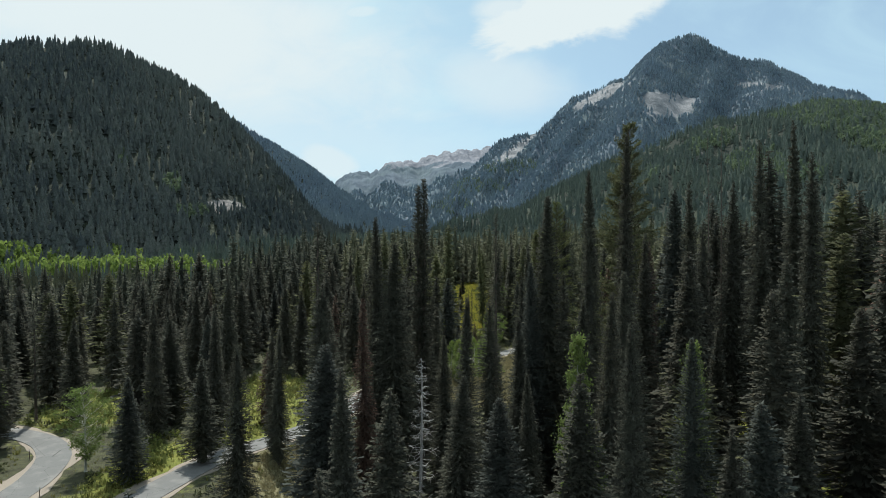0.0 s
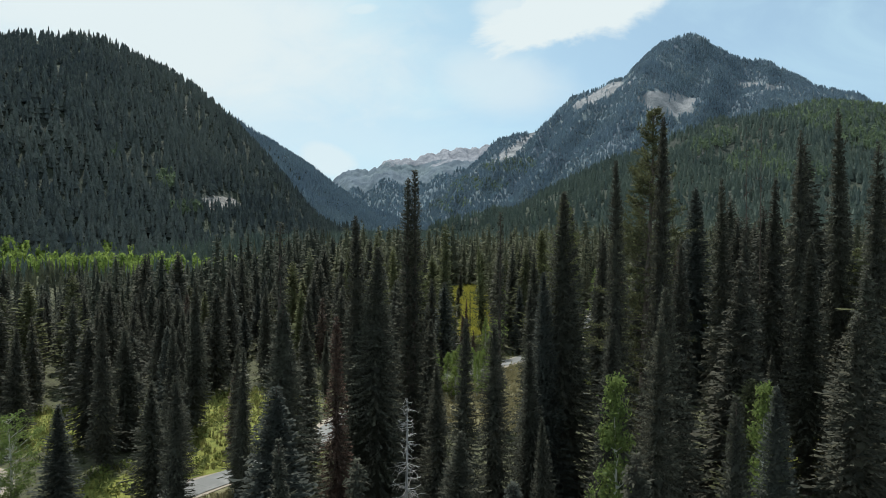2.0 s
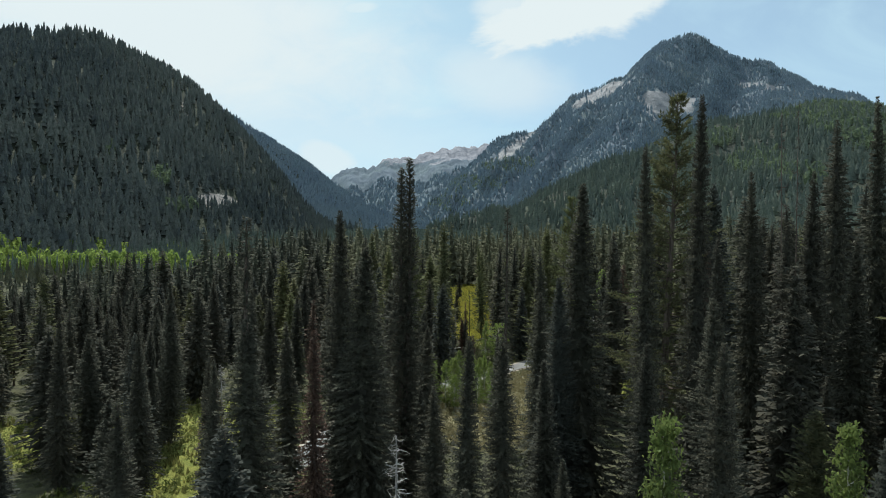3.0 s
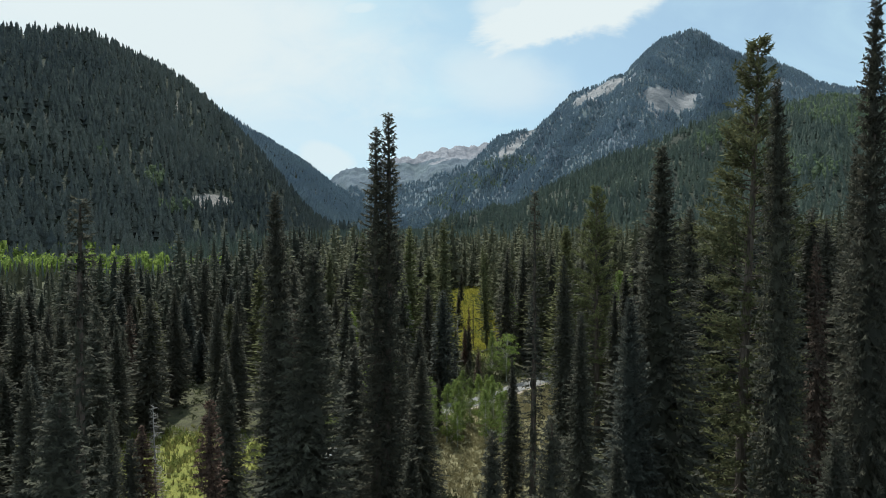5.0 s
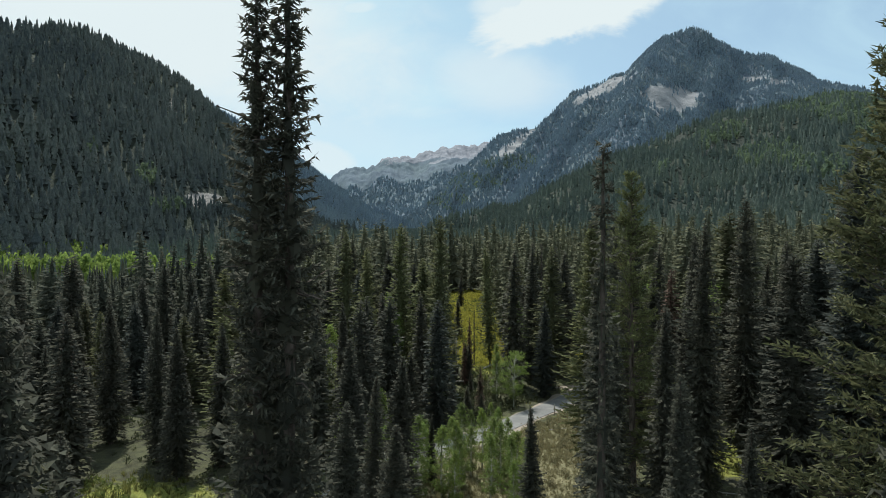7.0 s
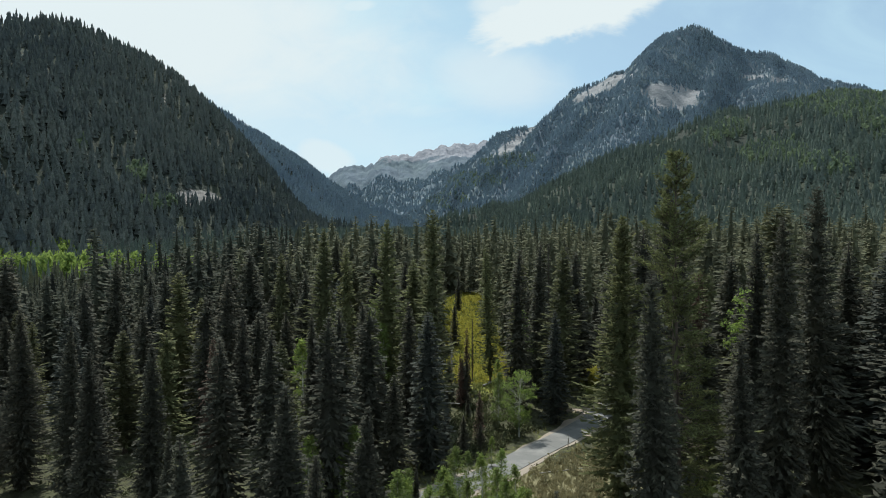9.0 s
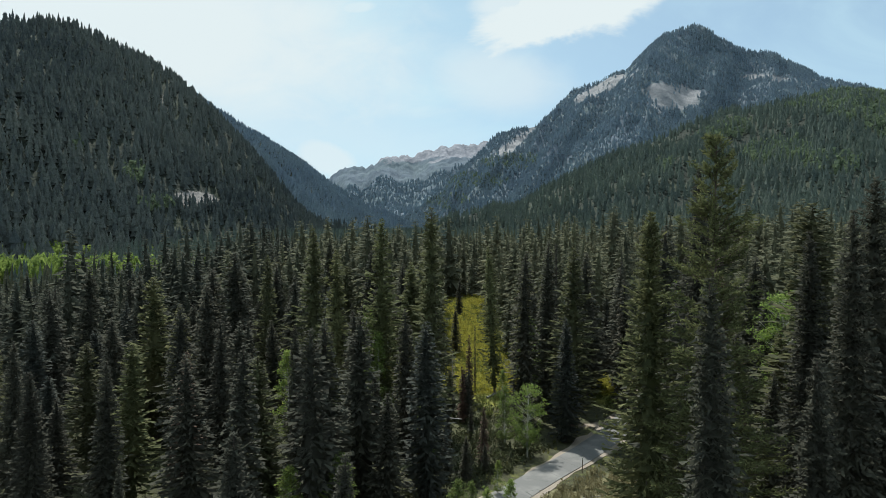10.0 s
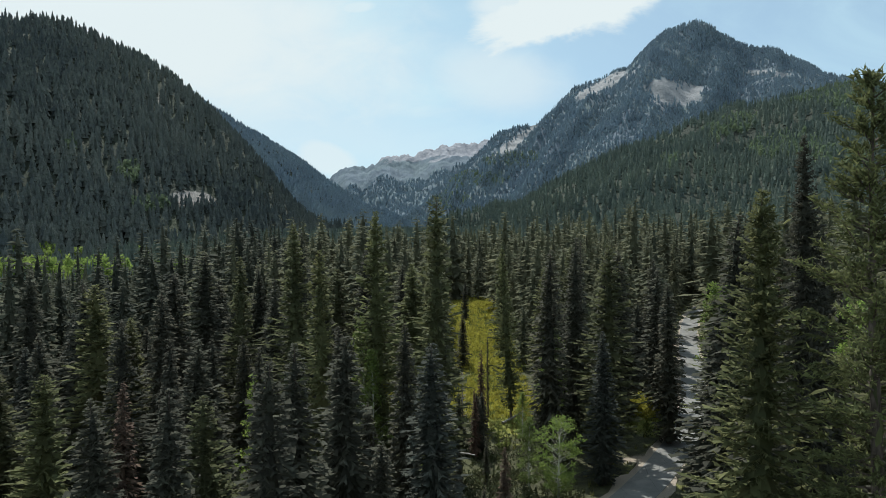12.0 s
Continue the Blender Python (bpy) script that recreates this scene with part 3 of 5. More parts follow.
plant("conifer_woods", PLAIN, S_, np.full(len(S_), 19.0), np.full(len(S_), 7.0), WOOD_FAR_HAZE, "conifer woods below a distant ridge, tinted with painted blue haze", 142)

# aspen stands on the slopes
PUFF = [puff_tree(26, 70 + s, 0.26) for s in range(4)]


def aspen_stand(sheet, spots, n, lo, hi, seed, label, mat=WOOD_ASPEN):
    P, rock = sheet
    rs = np.random.RandomState(seed)
    S = on_sheet(sheet, 60000, seed, 0.5)
    a, e = S[:, 0] / S[:, 1], (S[:, 2] - 21) / S[:, 1]
    nz = fbm(S[:, 0] / 30, S[:, 1] / 30, seed, 3)
    ok = np.zeros(len(S), bool)
    for pu, pv, ru, rv in spots:
        ok |= (((a - pu) / ru) ** 2 + ((e - pv) / rv) ** 2) < 1 + 0.7 * nz
    S = S[ok][:n]
    H = rs.uniform(lo, hi, len(S))
    plant("aspen_grove", PUFF, S, H, H * rs.uniform(0.26, 0.36, len(S)), mat, label, seed)


aspen_stand(HILL_E, [(0.62, 0.19, 0.10, 0.025), (0.49, 0.12, 0.05, 0.02), (0.40, 0.14, 0.015, 0.012), (0.56, 0.10, 0.05, 0.012), (0.33, 0.10, 0.01, 0.01), (0.72, 0.16, 0.1, 0.03), (0.44, 0.155, 0.03, 0.012)], 2400, 9, 13, 151, "pale green aspen stands among conifers on a mountainside")
aspen_stand(HILL_W, [(-0.40, 0.085, 0.02, 0.018), (-0.47, 0.12, 0.012, 0.02), (-0.37, 0.045, 0.03, 0.01)], 260, 6, 10, 161, "small pale green aspens beside a scree patch")
aspen_stand(PEAK, [(0.06, 0.085, 0.05, 0.012), (0.12, 0.115, 0.04, 0.012), (0.02, 0.055, 0.04, 0.01)], 900, 9, 13, 171, "pale green aspen stands on a distant mountain foot")
aspen_stand(HILL_W, [(-0.48, -0.030, 0.06, 0.014), (-0.37, -0.027, 0.035, 0.008), (-0.56, -0.036, 0.05, 0.012), (-0.62, -0.025, 0.03, 0.010)], 420, 7, 12, 181, "bright green aspen grove at the mountain foot", WOOD_GROVE)


# ---- trees of the valley ----
def tube(points, radii, sides=7):
    """Points and triangles of a bent, tapered round bar."""
    P, R = np.asarray(points, float), np.asarray(radii, float)
    d = np.gradient(P, axis=0)
    d /= np.linalg.norm(d, axis=1)[:, None] + 1e-9
    ref = np.where(np.abs(d[:, 2:3]) > 0.9, np.array([[1.0, 0, 0]]), np.array([[0, 0, 1.0]]))
    a = np.cross(d, ref)
    a /= np.linalg.norm(a, axis=1)[:, None]
    b = np.cross(d, a)
    th = np.arange(sides) * 2 * np.pi / sides
    V = P[:, None] + R[:, None, None] * (np.cos(th)[None, :, None] * a[:, None] + np.sin(th)[None, :, None] * b[:, None])
    T = []
    for i in range(len(P) - 1):
        for k in range(sides):
            p, q, r, s = i * sides + k, i * sides + (k + 1) % sides, (i + 1) * sides + (k + 1) % sides, (i + 1) * sides + k
            T += [(p, q, r), (p, r, s)]
    return V.reshape(-1, 3), np.array(T)


def join(pieces):
    V, T, base = [], [], 0
    for v, t in pieces:
        V.append(v), T.append(np.asarray(t) + base)
        base += len(v)
    return np.vstack(V), np.vstack(T)


def stem(seed, H, r0, bend=0.012, x0=0.0, y0=0.0, top=0.985, flare=1.5):
    rs = np.random.RandomState(seed)
    z = np.r_[-0.4, 0.0, 0.35, np.linspace(1.2, H * top, 9)]
    f = np.clip(z / H, 0, 1)
    ph = rs.uniform(0, 6.28, 2)
    x = x0 + bend * H * np.sin(3.1 * f + ph[0]) * f
    y = y0 + bend * H * np.sin(2.7 * f + ph[1]) * f
    r = r0 * (1 - f) ** 0.8 + 0.015
    r[:2] *= flare
    r[2] *= 1.15
    return np.stack([x, y, z], 1), r


def boughs(seed, H, R, base, whorls, per, nodes, power, ragged, droop, axis=None, low=0.6, gaps=0.0, core=0.4, lift=0.45, fuzz=0, wide=1.0, cap=0.30, twig=0.26):
    """Whorls of drooping boughs, each a folded frond with a toothed rim, over a shaded core, with loose twigs at the tips."""
    rs = np.random.RandomState(seed)
    lobes = rs.uniform(0, 6.28, 6)
    f = np.repeat(np.linspace(0, 0.985, whorls) ** 0.97, per)
    n = len(f)
    f = np.clip(f + rs.uniform(-0.5, 0.5, n) / whorls, 0, 0.99)
    az = np.tile(np.arange(per) * 6.28 / per, whorls) + np.repeat(rs.uniform(0, 6.28, whorls), per) + rs.normal(0, 1.2 / per, n)
    lump = 1 + ragged * (0.15 * np.sin(2 * az + lobes[1] + 5 * f) + 0.14 * np.sin(3 * az + lobes[2] - 11 * f) + 0.10 * np.sin(31 * f + lobes[3]) + 0.07 * np.sin(73 * f + lobes[0]))
    prof = (1 - f) ** power * np.minimum(1, low + 2.2 * f)
    L = R * prof * lump * rs.uniform(0.72, 1.10, n) + 0.004 * H
    L = np.where(rs.uniform(size=n) < 0.06 * ragged, L * 1.22, L)
    if gaps:
        keep = rs.uniform(size=n) > gaps * (0.5 + 0.5 * np.sin(2 * az + 19 * f + lobes[4]))
        f, az, L = f[keep], az[keep], L[keep]
        n = len(f)
    z0 = H * (base + (1 - base) * f) + 0.30 * L
    ax = np.zeros(n) if axis is None else np.interp(z0, axis[:, 2], axis[:, 0])
    ay = np.zeros(n) if axis is None else np.interp(z0, axis[:, 2], axis[:, 1])
    slope = lift * f ** 3 - droop * (1 - 0.5 * f) + rs.normal(0, 0.10, n)
    c, s = np.cos(az), np.sin(az)

    def rib(u, side=0.0, drop=0.0):
        return np.stack([ax + c * L * u - s * side, ay + s * L * u + c * side, z0 + L * (slope * u + 0.16 * u * u) - drop], 1)

    half = wide * np.minimum(np.minimum(3.6 * L / per + 0.05, 0.7 * L), cap)
    S = np.linspace(0.08, 0.90, nodes + 1)
    pts = [rib(np.full(n, u)) + rs.normal(0, 0.02, (n, 3)) * L[:, None] for u in S]
    pts.append(rib(rs.uniform(0.96, 1.06, n)))
    for k in range(nodes):
        mid, ds = (S[k] + S[k + 1]) / 2, S[k + 1] - S[k]
        for sd in (-1, 1):
            wd = half * (0.35 + 1.0 * np.sin(np.pi * min(0.95, 0.18 + 0.72 * mid))) * rs.uniform(0.5, 1.1, n)
            pts.append(rib(mid + ds * rs.uniform(0.5, 1.3, n), sd * wd, wd * rs.uniform(0.25, 0.85, n)))
    m = len(pts)
    V = np.stack(pts, 1).reshape(-1, 3)
    tri = []
    for k in range(nodes):
        tri += [(k, k + 1, nodes + 2 + 2 * k), (k + 1, k, nodes + 3 + 2 * k)]
    tri += [(nodes, nodes + 1, m - 2), (nodes + 1, nodes, m - 1)]
    T = (np.array(tri)[None] + (np.arange(n) * m)[:, None, None]).reshape(-1, 3)
    pieces = [(V, T)]
    if fuzz:
        i = rs.choice(n, fuzz, p=L / L.sum())
        u = rs.uniform(0.35, 1.02, fuzz)
        q = half[i] * rs.uniform(-1, 1, fuzz) * (1.1 - 0.7 * u)
        P = np.stack([ax[i] + c[i] * L[i] * u - s[i] * q, ay[i] + s[i] * L[i] * u + c[i] * q, z0[i] + L[i] * (slope[i] * u + 0.16 * u * u) - 0.5 * np.abs(q)], 1)
        D = np.stack([c[i], s[i], rs.uniform(-1.3, 0.7, fuzz)], 1) + rs.normal(0, 0.5, (fuzz, 3))
        D /= np.linalg.norm(D, axis=1)[:, None]
        W = np.cross(D, rs.normal(size=(fuzz, 3)))
        ln = twig * rs.uniform(0.6, 1.4, fuzz)
        W *= (ln * 0.17 / (np.linalg.norm(W, axis=1) + 1e-6))[:, None]
        V = np.stack([P - W, P + W, P + D * ln[:, None]], 1).reshape(-1, 3)
        pieces.append((V, np.arange(len(V)).reshape(-1, 3)))
    if core:
        tiers, rim = (18, 8) if nodes > 2 else (7, 6)
        for t in range(tiers):
            f0, f1 = t / tiers, min(1.0, (t + 1.8) / tiers)
            r = core * R * (1 - f0) ** power * min(1, low + 2.2 * f0) + 0.001 * H
            zz0, zz1 = H * (base + (1 - base) * f0), H * (base + (1 - base) * f1 * 0.97)
            cx = 0 if axis is None else np.interp(zz0, axis[:, 2], axis[:, 0])
            cy = 0 if axis is None else np.interp(zz0, axis[:, 2], axis[:, 1])
            ring = [(cx, cy, zz1)]
            for j in range(rim):
                a = 2 * np.pi * (j + 0.5 * (t % 2)) / rim
                q = r * rs.uniform(0.65, 1.3)
                ring.append((cx + q * np.cos(a), cy + q * np.sin(a), zz0 - droop * q + rs.uniform(-0.3, 0.3)))
            pieces.append((np.array(ring), np.array([(0, 1 + j, 1 + (j + 1) % rim) for j in range(rim)])))
    return join(pieces)


def tufts(seed, H, R, base, levels, per, power, ragged, axis, gaps, lift, fine=1.0):
    """Open limbs with brushes of needles, as on a pine: needles, and the limbs as bars."""
    rs = np.random.RandomState(seed)
    V, limbs = [], []
    for i in range(levels):
        for _ in range(per):
            f = np.clip((i + rs.uniform(-0.5, 0.5)) / levels, 0, 0.99)
            az = rs.uniform(0, 6.28)
            if rs.uniform() < gaps * (0.6 + 0.4 * np.sin(f * 23 + 2 * az)):
                continue
            z = H * (base + (1 - base) * f)
            x, y = np.interp(z, axis[:, 2], axis[:, 0]), np.interp(z, axis[:, 2], axis[:, 1])
            L = R * (1 - f) ** power * min(1, 0.5 + 2.0 * f) * rs.uniform(0.55, 1.2) * (1 + 0.25 * ragged * np.sin(2 * az + 9 * f)) + 0.25 * fine
            d = np.array([np.cos(az), np.sin(az), lift * f - 0.18 * (1 - f) + rs.normal(0, 0.12)])
            s0 = np.array([x, y, z])
            mid, end = s0 + d * L * 0.55 + (0, 0, -0.03 * L), s0 + d * L + (0, 0, 0.14 * L)
            limbs.append(tube([s0, mid, end], [0.035, 0.022, 0.008], 3))
            k = int((10 + 26 * L) / fine ** 1.3)
            u = rs.uniform(0.22, 1.05, k) ** 0.8
            p = s0 + (end - s0) * u[:, None] + np.array([0, 0, -0.03]) * (4 * u * (1 - u))[:, None] * L
            p[:, :2] += rs.normal(0, 0.17 * (0.4 + 0.35 * L), (k, 2)) * (1.1 - 0.6 * u)[:, None]
            p[:, 2] += rs.normal(0, 0.08, k)
            q = rs.normal(size=(k, 3)) * (1, 1, 0.6) + d * 1.1 + (0, 0, 0.25)
            q /= np.linalg.norm(q, axis=1)[:, None]
            ln = rs.uniform(0.20, 0.42, k)[:, None] * fine
            wv = np.cross(q, rs.normal(size=(k, 3)))
            wv *= 0.055 * fine / (np.linalg.norm(wv, axis=1)[:, None] + 1e-6)
            V.append(np.stack([p - wv, p + wv, p + q * ln], 1).reshape(-1, 3))
    V = np.vstack(V)
    return (V, np.arange(len(V)).reshape(-1, 3)), limbs


def dry_limbs(seed, H, lo, hi, count, length, axis):
    """Bare dead branches on the lower stem."""
    rs = np.random.RandomState(seed)
    out = []
    for _ in range(count):
        z = H * rs.uniform(lo, hi)
        a, L = rs.uniform(0, 6.28), length * rs.uniform(0.4, 1.1)
        x, y = np.interp(z, axis[:, 2], axis[:, 0]), np.interp(z, axis[:, 2], axis[:, 1])
        d = np.array([np.cos(a), np.sin(a)])
        kink = rs.normal(0, 0.12, 2)
        pts = [(x, y, z), (x + d[0] * L * 0.5 + kink[0] * L, y + d[1] * L * 0.5 + kink[1] * L, z + L * rs.uniform(-0.2, 0.05)), (x + d[0] * L, y + d[1] * L, z + L * rs.uniform(-0.4, 0.2))]
        out.append(tube(pts, [0.035, 0.022, 0.008], 3))
    return out


def conifer(kind):
    """The parts of one conifer, 20 m high: (part name, mesh, label)."""
    H = 20.0
    K = CONIFERS[kind]
    axis, r = stem(K["seed"], H, K.get("girth", 0.24), K.get("bend", 0.008))
    trunk = join([tube(axis, r, 9)] + dry_limbs(K["seed"] + 1, H, 0.03, K["base"] + 0.25, K.get("dry", 30), K["R"] * 0.7, axis))
    if "levels" in K:
        crown, limbs = tufts(K["seed"], H, K["R"], K["base"], K["levels"], K["per"], K["power"], K["ragged"], axis, K["gaps"], K["lift"], K["fine"])
        crown = join([crown, boughs(K["seed"] + 2, H, K["R"] * 0.9, K["base"], 34, 8, 8, K["power"], 1.4, 0.1, axis, 0.5, 0.85, 0.08, 0.5, 6000, 0.7, 0.10, 0.2)])
        trunk = join([trunk] + limbs)
    else:
        crown = boughs(K["seed"], H, K["R"], K["base"], K["whorls"], K["fronds"], K["nodes"], K["power"], K["ragged"], K["drop"], axis, K.get("low", 0.6), K.get("gaps", 0.0), K.get("core", 0.4), 0.45, K["fuzz"], 1.0, K.get("cap", 0.19), K.get("twig", 0.28))
    return [("trunk", mesh_of("trunk", *trunk, K.get("bark", BARK), False), ""), ("crown", mesh_of("crown", *crown, K["mat"], False), "")]


CONIFERS = {
    "spire": dict(seed=1, R=2.15, base=0.04, whorls=62, fronds=17, nodes=4, fuzz=2800, ragged=0.8, drop=0.45, mat=NEEDLE, power=0.84),
    "spire_b": dict(seed=2, R=2.4, base=0.06, whorls=62, fronds=17, nodes=4, fuzz=2800, ragged=1.2, drop=0.50, mat=NEEDLE, power=0.84, gaps=0.35),
    "fir": dict(seed=3, R=3.0, base=0.04, whorls=62, fronds=17, nodes=4, fuzz=2800, ragged=0.8, drop=0.40, mat=NEEDLE, power=0.88),
    "fir_b": dict(seed=4, R=3.2, base=0.05, whorls=62, fronds=17, nodes=4, fuzz=2800, ragged=1.2, drop=0.35, mat=NEEDLE, power=0.82, gaps=0.3),
    "blue_spruce": dict(seed=5, R=3.1, base=0.03, whorls=62, fronds=17, nodes=4, fuzz=2800, ragged=0.7, drop=0.25, mat=NEEDLE_BLUE, power=0.82),
    "pine": dict(seed=6, R=3.0, base=0.10, levels=40, per=6, ragged=0.9, mat=NEEDLE_PINE, power=0.7, gaps=0.25, lift=0.6, bend=0.02, fine=0.7),
    "pine_b": dict(seed=7, R=3.0, base=0.06, whorls=62, fronds=17, nodes=4, fuzz=2800, ragged=1.2, drop=0.15, mat=NEEDLE_PINE, power=0.72, gaps=0.3, core=0.38),
    "mast": dict(seed=8, R=0.50, base=0.12, whorls=90, fronds=6, nodes=4, fuzz=5000, cap=0.08, twig=0.12, ragged=1.0, drop=0.6, mat=NEEDLE, power=0.5, girth=0.17, gaps=0.3, core=0.3),
    "dead_red": dict(seed=9, R=2.0, base=0.04, whorls=62, fronds=17, nodes=4, fuzz=2800, ragged=1.2, drop=0.7, mat=NEEDLE_RED, power=0.75, gaps=0.5, dry=70, core=0.25),
}
# the same kinds with finer boughs beside the path of the flight, and coarser ones deeper in the woods
for key in ("spire", "spire_b", "fir", "fir_b", "blue_spruce", "pine_b", "dead_red"):
    plain = CONIFERS[key]
    CONIFERS[key + "_far"] = dict(plain, seed=plain["seed"] + 20, dry=14, power=0.74, whorls=44, fronds=12, nodes=2, fuzz=700, cap=0.33, twig=0.4)
    CONIFERS[key + "_close"] = dict(plain, seed=plain["seed"] + 40, whorls=82, fronds=18, nodes=10, fuzz=10000, cap=0.11, twig=0.15)
CONIFER_LABEL = {
    "spire": "slender dark green spire-topped fir in the valley woods", "spire_b": "slender ragged dark green fir with drooping boughs",
    "fir": "dense dark green conical fir in the valley woods", "fir_b": "broad dark green fir with uneven boughs",
    "blue_spruce": "blue-green conical spruce with upswept boughs", "pine": "tall open-crowned green pine with irregular limbs",
    "pine_b": "yellowish green pine with an open ragged crown", "mast": "very thin mast-like fir with short boughs",
    "dead_red": "dying conifer with reddish brown needles"}
CONIFER_LABEL.update({k + tail: v for k, v in list(CONIFER_LABEL.items()) for tail in ("_far", "_close")})


def bare_tree(seed, H, limbs):
    axis, r = stem(seed, H, 0.2, 0.015, top=0.97)
    rs = np.random.RandomState(seed)
    pieces = [tube(axis, r, 8)]
    for _ in range(limbs):
        f = rs.uniform(0.15, 0.97)
        z, a = H * f, rs.uniform(0, 6.28)
        L = 2.1 * (1 - f) ** 0.6 * rs.uniform(0.4, 1.1) + 0.2
        x, y = np.interp(z, axis[:, 2], axis[:, 0]), np.interp(z, axis[:, 2], axis[:, 1])
        d = np.array([np.cos(a), np.sin(a), rs.uniform(-0.5, 0.1)])
        p1 = np.array([x, y, z]) + d * L * 0.55
        p2 = np.array([x, y, z]) + d * L + (0, 0, L * rs.uniform(0, 0.35))
        pieces.append(tube([(x, y, z), p1, p2], [0.04, 0.026, 0.008], 3))
        for m in range(4):
            q = p1 + (p2 - p1) * rs.uniform(-0.3, 0.9)
            e = q + np.array([rs.normal(0, 0.3), rs.normal(0, 0.3), rs.uniform(-0.45, 0.1)]) * (0.5 + 0.4 * L)
            pieces.append(tube([q, (q + e) / 2 + (0, 0, 0.04), e], [0.018, 0.013, 0.005], 3))
    return join(pieces)


def leaf_crown(seed, H, R, clumps, leaves, size, base=0.22, cone=False):
    """A loose broadleaf crown on limbs: limb bars and leaf clumps."""
    rs = np.random.RandomState(seed)
    axis, r = stem(seed, H * 0.93, 0.13 * H / 12, 0.02)
    limbs, V, T, b = [tube(axis, r, 8)], [], [], 0
    for _ in range(clumps):
        f = base + (1 - base) * rs.uniform(0, 1) ** (1.35 if cone else 1.0)
        z, a = H * f, rs.uniform(0, 6.28)
        e = (f - base) / (1 - base)
        q = R * ((1 - e) ** 0.8 * min(1, 0.35 + 4 * e) + 0.05 if cone else np.sin(np.pi * np.clip(e * 0.9, 0, 1)) ** 0.65) * rs.uniform(0.35, 1.1)
        zs = z - q * rs.uniform(0.5, 1.0)
        x, y = np.interp(zs, axis[:, 2], axis[:, 0]), np.interp(zs, axis[:, 2], axis[:, 1])
        c = np.array([x + q * np.cos(a), y + q * np.sin(a), z])
        mid = (np.array([x, y, zs]) + c) / 2 + (0, 0, -0.08 * q)
        limbs.append(tube([(x, y, zs), mid, c], [0.026 * H / 12, 0.017 * H / 12, 0.005], 4))
        k = int(leaves * rs.uniform(0.6, 1.4))
        p = c + rs.normal(size=(k, 3)) * np.array([0.34, 0.34, 0.26]) * (0.25 + 0.18 * R)
        u, v = rs.normal(size=(2, k, 3))
        u /= np.linalg.norm(u, axis=1)[:, None]
        v /= np.linalg.norm(v, axis=1)[:, None]
        s = size * rs.uniform(0.7, 1.3, (k, 1))
        V.append(np.stack([p - u * s, p + v * s * 0.6, p + u * s, p - v * s * 0.6], 1).reshape(-1, 3))
        i = np.arange(k)[:, None] * 4 + b
        T.append(np.vstack([i + (0, 1, 2), i + (0, 2, 3)]))
        b += 4 * k
    return join(limbs), (np.vstack(V), np.vstack(T))


PROTO = {}


def prototype(kind):
    """The first tree of a kind, from which the others are copied."""
    if kind in PROTO:
        return PROTO[kind]
    if kind in CONIFERS:
        root = tagged(new("conifer_tree"), CONIFER_LABEL[kind], "tree", "conifers in the valley")
        for nm, me, lb in conifer(kind):
            part(nm, me, root, lb)
    elif kind == "grey":
        root = tagged(new("dead_tree"), "dead grey conifer with bare brittle branches", "tree", "dead trees")
        part("trunk", mesh_of("trunk", *bare_tree(31, 20.0, 150), BARK_GREY), root)
    elif kind == "pole":
        root = tagged(new("dead_tree"), "thin bare dark dead tree stem", "tree", "dead trees")
        part("trunk", mesh_of("trunk", *bare_tree(33, 20.0, 40), BARK), root)
    else:
        R, cl, lv, sz = {"aspen": (2.7, 130, 50, 0.115), "aspen_slim": (2.0, 110, 26, 0.135), "aspen_tall": (1.75, 170, 80, 0.085), "bush": (3.6, 90, 46, 0.17)}[kind]
        limbs, leaves = leaf_crown({"aspen": 41, "aspen_slim": 43, "bush": 47, "aspen_tall": 49}[kind], 12.0, R, cl, lv, sz, 0.05 if kind == "bush" else 0.16, kind in ("aspen_slim", "aspen_tall"))
        lab = {"aspen": "bright green aspen with a loose crown and pale trunk", "aspen_slim": "slim young bright green aspen", "aspen_tall": "tall bright green aspen among dark firs", "bush": "bushy young bright green aspen thicket"}[kind]
        root = tagged(new("aspen_tree"), lab, "tree", "aspens in the valley")
        part("trunk", mesh_of("trunk", *limbs, BARK_ASPEN), root, "pale bark")
        part("crown", mesh_of("crown", *leaves, SHRUB_LEAF if kind == "bush" else ASPEN_LEAF), root)
    PROTO[kind] = root
    PROTO_FREE.add(kind)
    return root


PROTO_FREE = set()
BUILT_H = {"aspen": 12.0, "aspen_tall": 12.0, "aspen_slim": 12.0, "bush": 12.0}
LAST_POSE = {}
tree_rs = np.random.RandomState(77)


def tree(kind, x, y, h, wide=1.0, lean=0.0, turn=None):
    """One tree of that kind and height at a spot on the ground."""
    root = prototype(kind)
    s = h / BUILT_H.get(kind, 20.0)
    z = float(ground_height(x, y)) - 0.05
    m = pose(x, y, z, lean * math.cos(x), lean * math.sin(x), tree_rs.uniform(0, 360) if turn is None else turn) @ Matrix.Diagonal((s * wide, s * wide, s, 1))
    if kind in PROTO_FREE:
        PROTO_FREE.discard(kind)
        LAST_POSE[kind] = m
    else:
        copy_thing(root, m)


